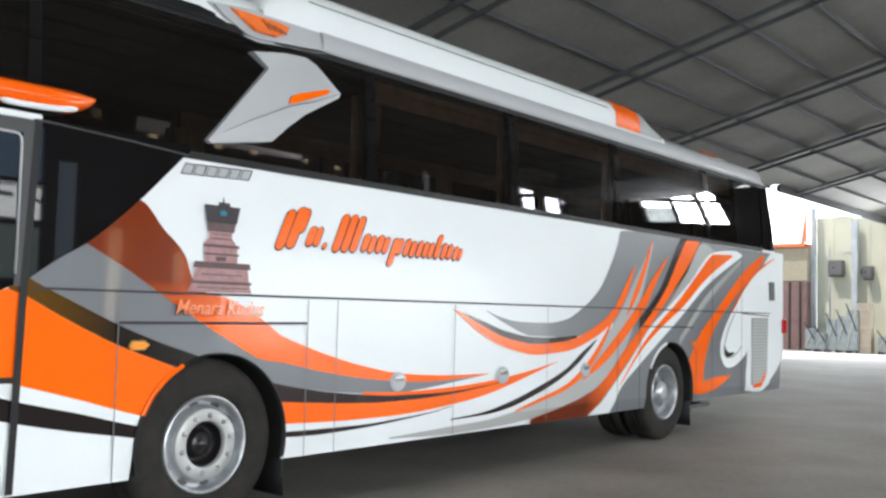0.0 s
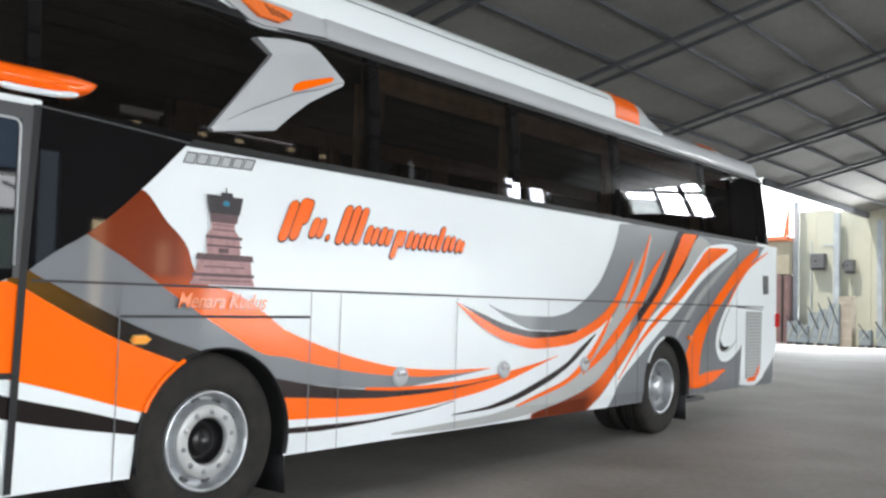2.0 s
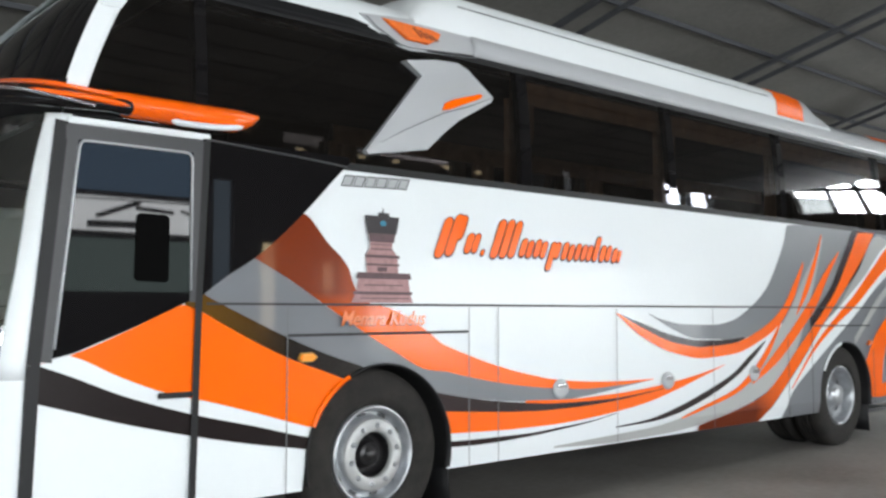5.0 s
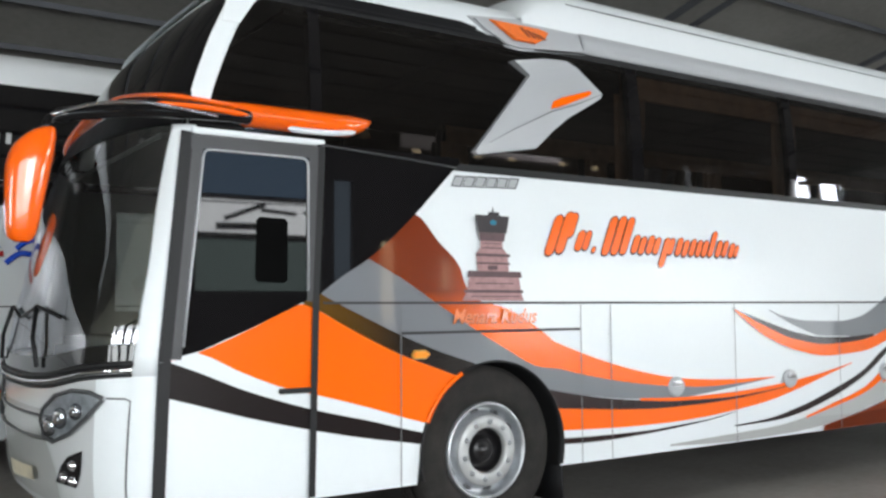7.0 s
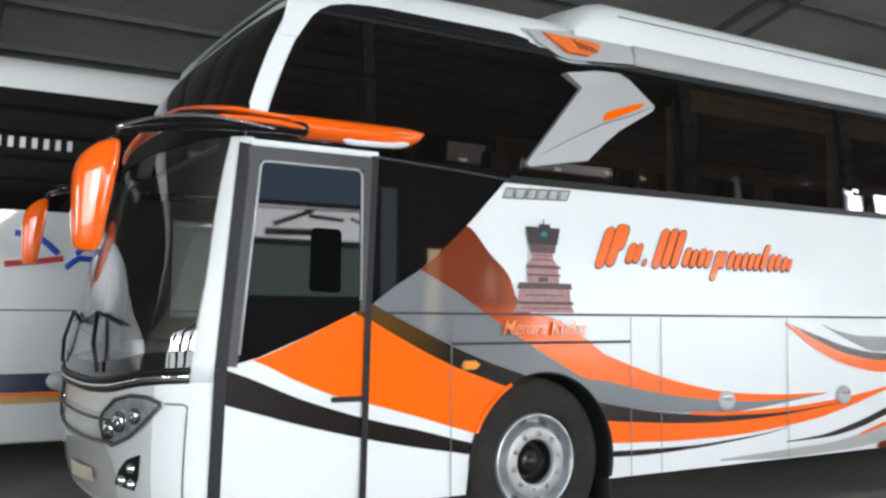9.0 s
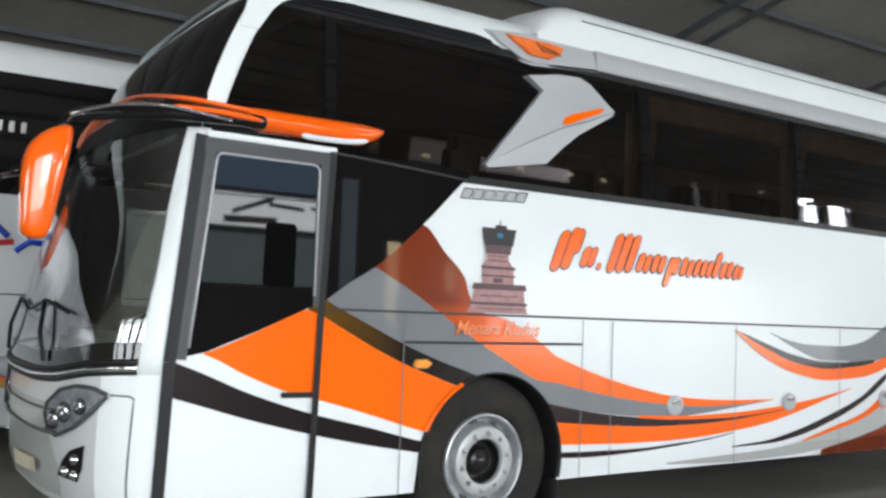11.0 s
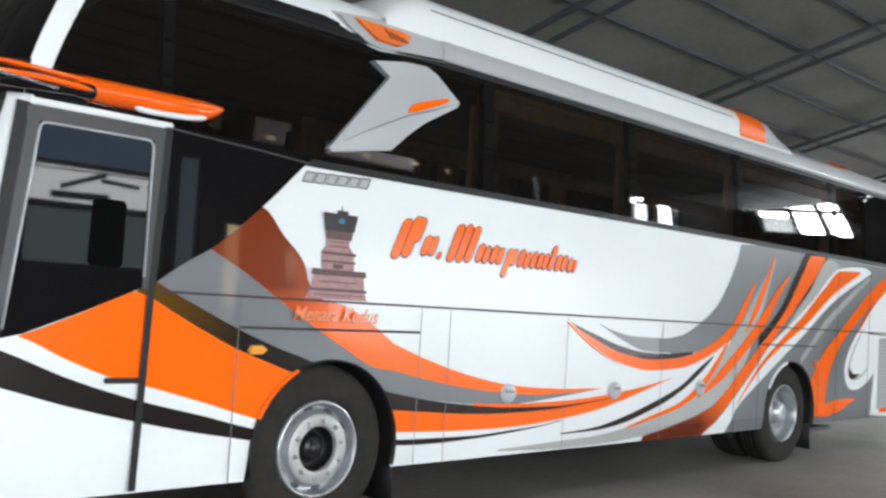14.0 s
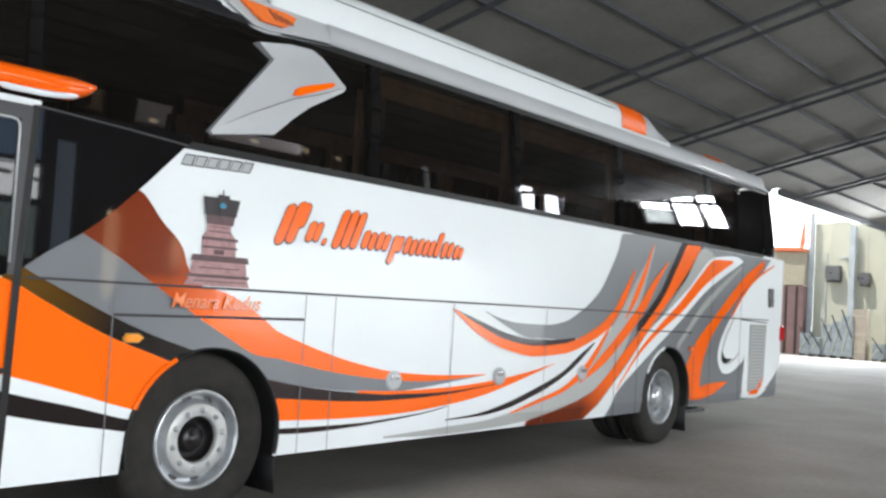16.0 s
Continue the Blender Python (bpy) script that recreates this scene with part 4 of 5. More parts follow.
part("door_top", box(0.72, 1.475, -0.02, 0.02, 2.302, 2.335, 0.006), WHITE, coach)
part("door_handle", box(1.205, 1.39, -0.035, -0.012, 0.945, 0.975, 0.006), RUBBER, door, "black pull handle")
# grab mirror seen behind the door glass
part("inner_mirror", plate([(1.07, 1.56), (1.085, 1.543), (1.235, 1.537), (1.252, 1.553), (1.252, 1.865), (1.235, 1.885), (1.095, 1.887), (1.075, 1.87)], 0.006, False, 0.014, 0.002), VOID, door, "black mirror behind the glass")

# ---------------------------------------------------------------- the coach: front
VW = 0.968
wv = list(np.linspace(-VW, VW, 33))
screen = part("windscreen", grid([[front_pt(v, z, 0.008) for v in wv] for z in np.linspace(1.13, 2.36, 10)]), CLEAR, coach, "large curved windscreen", True)
upper = part("upper_windscreen", grid([[front_pt(v, z, 0.008) for v in np.linspace(-0.995, 0.995, 41)] for z in np.linspace(2.48, 3.12, 8)]), BLACKGLASS, coach, "black upper windscreen", True)
for s in (-1, 1):
    pv = [s * v for v in np.linspace(VW - 0.004, 1.0, 7)]
    part("front_pillar", grid([[front_pt(v, z, 0.004) for v in pv] + [side_pt(x_front(z) + d, z, s > 0, 0.004) for d in (0.015, 0.03)] for z in np.linspace(1.07, 2.40, 14)]), WHITE, coach, "white front pillar", True, [("SOLIDIFY", (0.04, -1.0))])
    pv = [s * v for v in np.linspace(0.994, 1.0, 4)]
    part("upper_pillar", grid([[front_pt(v, z, 0.006) for v in pv] + [side_pt(x_front(z) + d * (1 + max(0.0, (z - 2.5)) * 0.5), z, s > 0, 0.006) for d in (0.03, 0.06, 0.085)] for z in np.linspace(2.42, 3.16, 12)]), WHITE, coach, "white raked pillar beside the upper windscreen", True, [("SOLIDIFY", (0.04, -1.0))])


def screen_foot(v):
    """Height of the windscreen's lower edge, dipping towards the middle."""
    return float(np.interp(abs(v), [0.0, 0.3, 0.5, 0.6, 0.7, 0.78, 0.88, 0.97], [1.045, 1.045, 1.055, 1.067, 1.09, 1.11, 1.125, 1.135]))


part("screen_rubber", tube([front_pt(v, screen_foot(v), 0.02) for v in wv], 0.016, 8), RUBBER, screen, "", True)
part("screen_trim", tube([front_pt(v, screen_foot(v) - 0.03, 0.016) for v in wv], 0.012, 8), CHROME, coach, "", True)
part("screen_line", tube([front_pt(v, screen_foot(v) - 0.056, 0.012) for v in wv], 0.011, 8), RUBBER, coach, "", True)
part("cowl", grid([[front_pt(v, screen_foot(v) + d, 0.012) for v in wv] for d in (0.0, 0.05, 0.10)]), BLACKGLASS, coach, "black band at the foot of the windscreen", True)


def visor_rows():
    rows = []
    path = [("n", x) for x in (1.75, 1.735, 1.70, 1.62, 1.5, 1.3, 1.15, 1.05, 0.99, 0.975, 0.95, 0.93, 0.86)] + [("f", v) for v in np.linspace(-0.985, 0.985, 29)] + [("s", x) for x in (0.86, 0.93, 0.95, 0.975, 0.99, 1.05, 1.15, 1.3, 1.5, 1.62, 1.70, 1.735, 1.75)]
    for kind, p in path:
        if kind == "f":
            top = 2.50 + float(np.interp(abs(p), [0.0, 0.4, 0.7, 0.9, 1.0], [0.17, 0.135, 0.075, 0.03, 0.0]))
            bot, out = top - 0.04, 0.055
        else:
            k = min(1.0, max(0.0, (1.755 - p) / 0.14)) ** 0.5
            thick = min(1.0, max(0.0, (p - 0.93) / 0.05))
            top = 2.488 - 0.012 * (1 - k)
            bot = top - 0.038 - (0.105 * k - 0.02) * thick
            out = 0.05 + (0.05 * k - 0.01) * thick
        mid = (top + bot) / 2
        row = []
        for z, d in ((bot, 0.0), (bot + 0.006, 0.65 * out), (mid - 0.15 * (top - bot), out), (mid + 0.2 * (top - bot), 0.95 * out), (top - 0.006, 0.6 * out), (top, 0.0)):
            row.append(front_pt(p, z, d) if kind == "f" else side_pt(p, z, kind == "s", d))
        rows.append(row)
    return grid(rows)


part("visor_recess", grid([[front_pt(v, z, 0.014) for v in np.linspace(-0.998, 0.998, 41)] for z in (2.345, 2.40, 2.46, 2.52)]), PILLAR, coach, "black recess under the visor", True)
part("visor_recess", grid([[side_pt(x, z, False, 0.014) for x in (0.70, 0.85, 1.0)] for z in (2.345, 2.40, 2.47)]), PILLAR, coach)
visor = part("visor", visor_rows(), ORANGEGLOSS, coach, "orange visor ledge round the front", True)
# white strip stands in for the highlight on the visor's lower edge
part("visor_highlight", tube(smoothline([(1.64, -0.06, 2.39), (1.5, -0.078, 2.367), (1.3, -0.085, 2.36), (1.22, -0.09, 2.365)], 4), [0.008] + [0.017] * 10 + [0.012, 0.006], 8), WHITE, visor, "white strip laid on as the visor's lower highlight", True)


def front_patch(pts, off, material, name, label="", parent=None):
    """A shaped panel on the front: outline in (v, z)."""
    bm = bmesh.new()
    f = bm.faces.new([bm.verts.new((v, 0, z)) for v, z in pts])
    bmesh.ops.triangulate(bm, faces=[f])
    bmesh.ops.subdivide_edges(bm, edges=bm.edges[:], cuts=5, use_grid_fill=True)
    for w in bm.verts:
        w.co = front_pt(w.co.x, w.co.z, off)
    return part(name, bm, material, parent or coach, label, True)


for s in (-1, 1):
    lamp = front_patch([(s * a, b) for a, b in ((0.891, 0.965), (0.839, 0.985), (0.746, 0.99), (0.635, 0.96), (0.523, 0.88), (0.505, 0.82), (0.542, 0.75), (0.616, 0.73), (0.746, 0.79), (0.830, 0.87))], 0.006, BOWL, "headlight", "headlamp with clear lens and chrome reflectors")
    for v, z, r in ((0.579, 0.8, 0.05), (0.663, 0.85, 0.055), (0.765, 0.89, 0.045)):
        c = front_pt(s * v, z, 0.012)
        bm = lathe([(0.001, -0.012), (r * 0.5, -0.018), (r, -0.005), (r, 0.02)], 20)
        bmesh.ops.transform(bm, matrix=Matrix.Translation(c) @ pose(0, 0, 0, 0, 0, -60 if s < 0 else -120), verts=bm.verts)
        part("reflector", bm, CHROME, lamp, "", True)
    front_patch([(s * a, b) for a, b in ((0.886, 0.96), (0.839, 0.98), (0.746, 0.985), (0.635, 0.95), (0.533, 0.88), (0.514, 0.82), (0.551, 0.76), (0.616, 0.74), (0.746, 0.795), (0.830, 0.87))], 0.03, LENS, "lens", "", lamp)
    part("lamp_rim", tube([front_pt(s * a, b, 0.022) for a, b in ((0.893, 0.965), (0.839, 0.99), (0.746, 0.995), (0.635, 0.965), (0.523, 0.885), (0.500, 0.82), (0.537, 0.745), (0.616, 0.725), (0.746, 0.785), (0.830, 0.865), (0.893, 0.955))], 0.011, 8), PLASTIC, lamp, "", True)
    fog = front_patch([(s * a, b) for a, b in ((0.802, 0.7), (0.709, 0.66), (0.653, 0.6), (0.616, 0.52), (0.765, 0.51), (0.793, 0.58))], 0.006, BLACKGLASS, "fog_lamp", "dark fog lamp pocket with chrome lamps")
    for v, z in ((0.746, 0.62), (0.746, 0.54), (0.681, 0.55)):
        c = front_pt(s * v, z, 0.012)
        bm = lathe([(0.001, -0.014), (0.016, -0.012), (0.028, 0.0), (0.028, 0.015)], 16)
        bmesh.ops.transform(bm, matrix=Matrix.Translation(c) @ pose(0, 0, 0, 0, 0, -60 if s < 0 else -120), verts=bm.verts)
        part("reflector", bm, CHROME, fog, "", True)
front_patch([(-0.48, 0.88), (0.48, 0.88), (0.45, 0.70), (0.3, 0.6), (-0.3, 0.6), (-0.45, 0.70)], 0.006, SILVER, "front_grille", "silver front grille panel")
part("grille_line", tube([front_pt(v, 0.72 + 0.04 * v * v, 0.015) for v in np.linspace(-0.6, 0.6, 17)], 0.01, 8), PLASTIC, coach, "", True)
part("grille_line", tube([front_pt(v, 0.84 + 0.03 * v * v, 0.015) for v in np.linspace(-0.6, 0.6, 17)], 0.008, 8), PLASTIC, coach, "", True)
front_patch([(-0.5, 0.74), (0.5, 0.74), (0.62, 0.56), (0.62, 0.40), (-0.62, 0.40), (-0.62, 0.56)], 0.004, SILVER, "bumper", "silver-grey lower bumper")
front_patch([(0.02, 0.55), (-0.40, 0.57), (-0.42, 0.50), (0.02, 0.46)], 0.03, CREAM, "registration_plate", "pale covered registration plate")
part("bumper_seam", tube([front_pt(-0.968, z, 0.004) for z in np.linspace(0.37, 0.95, 14)] + [front_pt(v, 0.962, 0.004) for v in (-0.955, -0.93, -0.90)], 0.005, 6), SEAMLIGHT, coach)
# wiper
for s in (-1, 1):
    wip = part("wiper", tube([front_pt(s * 0.45, 1.10, 0.03), front_pt(s * 0.38, 1.25, 0.05), front_pt(s * 0.3, 1.42, 0.04)], 0.012, 8), RUBBER, coach, "black wiper arm and blade", True)
    part("blade", tube([front_pt(s * 0.02, 1.36, 0.03), front_pt(s * 0.3, 1.42, 0.035), front_pt(s * 0.6, 1.36, 0.03)], 0.01, 8), RUBBER, wip, "", True)


def mirror(cx, cy, cz, hx, hy, hz, far):
    m = part("mirror_arm", tube(smoothline([(cx + 0.06, cy, cz + hz * 0.95), (cx + 0.10, cy + (-0.02 if far else 0.02), cz + hz * 1.2), (0.24, 2.66 if far else -0.16, 2.33), (0.5, 2.60 if far else -0.12, 2.37), (0.9, 2.58 if far else -0.10, 2.395), (1.0, 2.55 if far else -0.07, 2.40)], 6), [0.014] + [0.022] * 6 + [0.034] * 18 + [0.04] * 5 + [0.02], 10), BLACKGLASS, coach, "black curved mirror arm with an orange housing", True)
    ts = (0.0, 0.02, 0.06, 0.12, 0.3, 0.5, 0.65, 0.75, 0.83, 0.9, 0.96, 0.99, 1.0)
    left = (-0.55, -0.78, -0.90, -0.94, -0.97, -1.0, -0.98, -0.86, -0.66, -0.35, 0.05, 0.4, 0.62)
    right = (0.0, 0.16, 0.27, 0.36, 0.52, 0.70, 0.83, 0.91, 0.96, 1.0, 1.0, 0.96, 0.86)
    rows = []
    for t, le, ri in zip(ts, left, right):
        mid, half = (le + ri) / 2, (ri - le) / 2
        z = cz - hz + 2 * hz * t
        rows.append([(cx + hx * (mid + half * math.copysign(abs(math.cos(a)) ** 0.75, math.cos(a))), cy + hy * (0.15 + 0.85 * half) * math.copysign(abs(math.sin(a)) ** 0.75, math.sin(a)), z) for a in np.linspace(0, 2 * math.pi, 28, endpoint=False)])
    part("mirror_housing", grid(rows, True), ORANGEGLOSS, m, "glossy orange housing tapering down from a pointed top", True)
    return m


mirror(-0.075, -0.2, 1.965, 0.105, 0.09, 0.262, False)
mirror(0.07, 2.92, 2.02, 0.09, 0.09, 0.25, True)
part("mirror_arm_flash", tube(smoothline([(0.50, -0.135, 2.405), (0.75, -0.135, 2.412), (0.98, -0.13, 2.40)], 5), [0.008] + [0.016] * 8 + [0.012, 0.004], 8), ORANGEGLOSS, coach, "orange flash over the mirror arm", True)
part("arm_chrome", tube(smoothline([(0.0, -0.255, 2.275), (0.2, -0.225, 2.352), (0.42, -0.185, 2.392), (0.62, -0.17, 2.385), (0.80, -0.16, 2.37)], 5), 0.008, 8), CHROME, coach, "", True)

# ---------------------------------------------------------------- the coach: inside


def seat_mesh(x, y):
    bm = box(x, x + 0.42, y, y + 0.44, 1.55, 1.68, 0.04)
    r = bmesh.ops.create_cube(bm, size=1)
    bmesh.ops.transform(bm, matrix=Matrix.Translation((x + 0.44, y + 0.22, 1.88)) @ pose(0, 0, 0, 0, 12, 0) @ Matrix.Diagonal((0.13, 0.44, 0.64, 1)), verts=r["verts"])
    bmesh.ops.bevel(bm, geom=list({e for v in r["verts"] for e in v.link_edges}), offset=0.05, segments=2, affect="EDGES")
    box(x + 0.1, x + 0.34, y + 0.1, y + 0.34, 1.22, 1.56, 0, bm)
    return bm


part("cabin_floor", box(0.75, 11.6, 0.06, 2.44, 1.16, 1.22), DARK, coach, "dark cabin floor")
part("cabin_ceiling", box(1.3, 11.4, 0.16, 2.34, 3.07, 3.10), DARK, coach)
part("front_headlining", box(0.62, 1.9, 0.2, 2.3, 2.30, 2.33, 0.01), GREYTRIM, coach, "grey headlining over the driver")
part("cab_partition", box(1.95, 2.0, 0.9, 2.35, 1.22, 1.85, 0.02), CREAM, coach, "cream partition behind the driver")
part("dashboard", box(0.52, 0.95, 0.25, 2.3, 1.0, 1.22, 0.06), GREYTRIM, coach, "grey moulded dashboard", True)
part("driver_seat", seat_mesh(1.35, 1.55), SEATCLOTH, coach, "grey cloth driver seat", True)
wheel = part("steering_wheel", lathe([(0.21 + 0.018 * math.cos(a), 0.018 * math.sin(a)) for a in np.linspace(0, 2 * math.pi, 10)], 28), RUBBER, coach, "black steering wheel", True)
wheel.matrix_basis = pose(1.05, 1.85, 1.32, 65, 0, 90)


for y in (0.13, 2.37):
    part("curtain_pelmet", box(3.9, 11.2, y - 0.012, y + 0.012, 2.90, 3.07, 0.004), CURTAIN, coach, "brown gathered curtain pelmet")
    for x in (3.95, 5.72, 7.5, 9.63):
        part("tied_curtain", grid([[(x + 0.10 * math.sin(k * 1.3) * (1 if z > 2.5 else 0.5) + 0.03 * k - 0.1, y + 0.015 * math.cos(k * 2.6), z) for k in range(8)] for z in (2.25, 2.5, 2.7, 2.92)]), CURTAIN, coach, "", True)
base_seat = part("passenger_seat", seat_mesh(0, 0), SEATCLOTH, coach, "grey cloth passenger seat", True)
base_seat.location = (3.3, 0.14, -0.08)
for r in range(9):
    for y in (0.14, 0.60, 1.46, 1.92):
        if (r, y) == (0, 0.14):
            continue
        o = base_seat.copy()
        scene.collection.objects.link(o)
        o.parent = coach
        o.location = (3.3 + r * 0.84, y, -0.08)

# ---------------------------------------------------------------- the coach: wheels


def coach_wheel(x, y, rear=False, flip=False):
    w = new("wheel")
    w.parent = coach
    w["label"] = "truck-size tyre on a silver steel wheel"
    tread = [(0.295, 0.02), (0.31, -0.005), (0.36, -0.012), (0.42, -0.008), (0.47, 0.0), (0.495, 0.012), (0.508, 0.03), (0.516, 0.05), (0.52, 0.075)]
    for g in (0.11, 0.155, 0.20):
        tread += [(0.52, g - 0.008), (0.508, g - 0.005), (0.508, g + 0.005), (0.52, g + 0.008)]
    tread += [(0.52, 0.235), (0.508, 0.275), (0.47, 0.30), (0.40, 0.305), (0.30, 0.28)]
    part("tyre", lathe(tread, 72), TYRE, w, "black tyre with a dusty sidewall", True)
    if rear:
        bm = lathe(tread, 56)
        bmesh.ops.translate(bm, verts=bm.verts, vec=(0, 0.33, 0))
        part("inner_tyre", bm, TYRE, w, "", True)
        prof = [(0.30, 0.03), (0.298, 0.0), (0.29, -0.008), (0.278, 0.0), (0.272, 0.03), (0.262, 0.08), (0.25, 0.13), (0.20, 0.155), (0.175, 0.15), (0.155, 0.15), (0.12, 0.15), (0.115, 0.06), (0.105, 0.03), (0.001, 0.025)]
        hy, lug = 0.145, 0.145
    else:
        prof = [(0.30, 0.03), (0.298, 0.0), (0.29, -0.012), (0.278, -0.006), (0.272, 0.02), (0.264, 0.06), (0.252, 0.075), (0.236, 0.062), (0.222, 0.025), (0.214, 0.006), (0.208, 0.012)]
        hy, lug = -0.006, 0.174
    if not rear:
        part("flange", lathe([(0.22, 0.012), (0.217, 0.0), (0.208, -0.007), (0.148, -0.007), (0.141, -0.004), (0.137, 0.006), (0.135, 0.04)], 56), FLANGE, w, "dull pale grey bolt flange", True)
    rim = part("rim", lathe(prof, 56), STEEL, w, "silver steel rim", True)
    hub = lathe([(0.138, 0.015), (0.132, 0.05), (0.122, 0.10), (0.084, 0.105), (0.078, 0.05), (0.062, 0.036), (0.04, 0.034), (0.036, 0.018), (0.001, 0.014)] if not rear else [(0.11, 0.06), (0.10, 0.02), (0.07, 0.012), (0.001, 0.01)], 32)
    part("hub", hub, HUB if not rear else STEEL, w, "black hub" if not rear else "", True)
    for i in range(10):
        a = 2 * math.pi * i / 10 + 0.2
        bm = lathe([(0.001, -0.028), (0.009, -0.026), (0.012, -0.012), (0.017, -0.008), (0.017, 0.01)], 10)
        bmesh.ops.translate(bm, verts=bm.verts, vec=(lug * math.cos(a), hy, lug * math.sin(a)))
        part("wheel_nut", bm, STEEL, rim, "", True)
        a += 0.31
        bm = lathe([(0.001, -0.004), (0.024, -0.004), (0.028, 0.006)], 14)
        d = 0.052 if not rear else 0.118
        bmesh.ops.transform(bm, matrix=pose(0.244 * math.cos(a), d + 0.012 - (0.0 if not rear else -0.01), 0.236 * math.sin(a)) @ Matrix.Rotation(-a, 4, "Y") @ pose(0, 0, 0, 0, 0, 55 if rear else -28) @ Matrix.Diagonal((0.8, 1, 1.25, 1)), verts=bm.verts)
        part("hand_hole", bm, PLASTIC, rim, "", True)
    w.matrix_basis = pose(x, y, AXLE, 0, 0, 180 if flip else 0)
    return w


coach_wheel(WF, 0.03)
coach_wheel(WR, 0.05, True)
coach_wheel(WF, 2.47, False, True)
coach_wheel(WR, 2.45, True, True)
for x, z0 in ((WF + 0.60, 0.12), (WR + 0.62, 0.1)):
    for y in (0.06, 2.04):
        part("mud_flap", grid([[(x + 0.06 * (0.8 - z), yy, z) for yy in (y, y + 0.40)] for z in np.linspace(z0, 0.80, 6)]), RUBBER, coach, "black rubber mud flap", True, [("SOLIDIFY", (0.015, 0.0))])


def arch_lip(c, a0, a1, material, w):
    part("arch_lip", grid([[(c + (ARCH - k) * math.cos(a), -d, AXLE + (ARCH - k) * math.sin(a)) for k, d in ((-0.4 * w, 0.012), (0.0, 0.02), (w, 0.018), (w, -0.03))] for a in np.linspace(a0, a1, 32)]), material, coach, "wheel arch lip", True)


arch_lip(ARCH_F, -0.24, 2.05, RUBBER, 0.010)
arch_lip(ARCH_F, 2.05, 2.75, ORANGE, 0.018)
arch_lip(ARCH_F, 2.75, math.pi + 0.24, RUBBER, 0.008)
arch_lip(ARCH_R, -0.24, 1.75, RUBBER, 0.010)
# white stretch painted in for the lit part of the rear lip
arch_lip(ARCH_R, 1.75, 2.6, WHITE, 0.022)
part("axle", beam((WR, 0.4, AXLE), (WR, 2.1, AXLE), 0.18, 0.18), DARK, coach)
part("axle", beam((WF, 0.3, AXLE), (WF, 2.2, AXLE), 0.14, 0.14), DARK, coach)
part("engine_sump", box(9.6, 11.0, 0.7, 1.8, 0.22, 0.5, 0.05), DARK, coach)
part("exhaust_tray", box(9.35, 10.05, 0.15, 0.7, 0.27, 0.31, 0.01), PLASTIC, coach)

# ---------------------------------------------------------------- the second coach
coach2 = thing("parked_coach", "white coach with a navy and gold waist stripe, parked alongside", "bus", (0, 0, 0))
Y2 = 3.7
prof2 = [(0.06, 0.33), (0.0, 0.36), (0.0, 2.25), (0.07, 3.28), (0.11, 3.44), (0.22, 3.57), (0.7, 3.64), (1.25, 3.66)]
prof2 = prof2 + [(2.5 - y, z) for y, z in reversed(prof2[:-1])]
X2 = [(-7.2, 0.86), (-7.1, 0.97), (-6.9, 1.0), (2.9, 1.0), (3.1, 0.97), (3.2, 0.86)]
rows2 = [[(x, Y2 + 1.25 + (y - 1.25) * k, 1.7 + (z - 1.7) * (0.5 + 0.5 * k)) for y, z in prof2] for x, k in X2]
bm = grid(rows2, True)
bm.verts.ensure_lookup_table()
bm.faces.new(bm.verts[: len(prof2)])
bm.faces.new(bm.verts[-len(prof2):])
part("body", bm, WHITEGLOSS, coach2, "white body", True)


def skin2(x0, x1, z0, z1, off, material, name, label=""):
    def yy(z):
        return Y2 + (0.0 if z < 2.25 else 0.07 * (z - 2.25) / 0.99) - off
    return part(name, grid([[(x, yy(z), z) for x in np.linspace(x0, x1, 4)] for z in np.linspace(z0, z1, 4)]), material, coach2, label)


skin2(-6.8, 2.8, 2.25, 3.28, 0.006, BLACKGLASS, "window", "continuous black side glazing")
skin2(-6.8, 2.8, 0.75, 0.905, 0.006, NAVY, "waist_stripe", "navy stripe")
skin2(-6.8, 2.8, 0.725, 0.747, 0.010, ORANGE, "waist_line", "thin orange line")
skin2(-6.8, 2.8, 0.66, 0.725, 0.006, GOLD, "waist_stripe", "gold stripe")
skin2(-6.8, 2.8, 1.42, 1.43, 0.006, SEAM, "panel_seam")
for i in range(9):
    x = 0.40 - i * 0.092
    bm = bmesh.new()
    y = Y2 + 0.04 - 0.02
    bm.faces.new([bm.verts.new(c) for c in ((x, y, 2.775), (x + 0.042, y, 2.775), (x + 0.046, y, 2.865), (x + 0.004, y, 2.865))])
    part("letter_bar", bm, SILVER, coach2, "silver lettering stroke")
for pts, material in ((((0.50, 1.90), (0.57, 1.96), (0.66, 1.98), (0.78, 1.93)), BLUE), (((0.42, 1.78), (0.52, 1.86), (0.62, 1.86), (0.75, 1.86)), BLUE), (((0.02, 2.06), (0.2, 2.03), (0.36, 1.9)), BLUE), (((-0.05, 1.80), (0.2, 1.83), (0.4, 1.86)), REDP)):
    part("painted_stroke", tube(smoothline([(x, Y2 - 0.006, z) for x, z in pts], 5), 0.025, 6), material, coach2, "loose painted brush stroke", True)
disc = lathe([(0.001, -0.02), (0.10, -0.018), (0.12, 0.0)], 24)
bmesh.ops.transform(disc, matrix=pose(0.42, Y2 - 0.008, 0.84) @ Matrix.Diagonal((1, 1, 0.7, 1)), verts=disc.verts)
part("hatch_lock", disc, RAIL, coach2, "oval silver hatch lock", True)
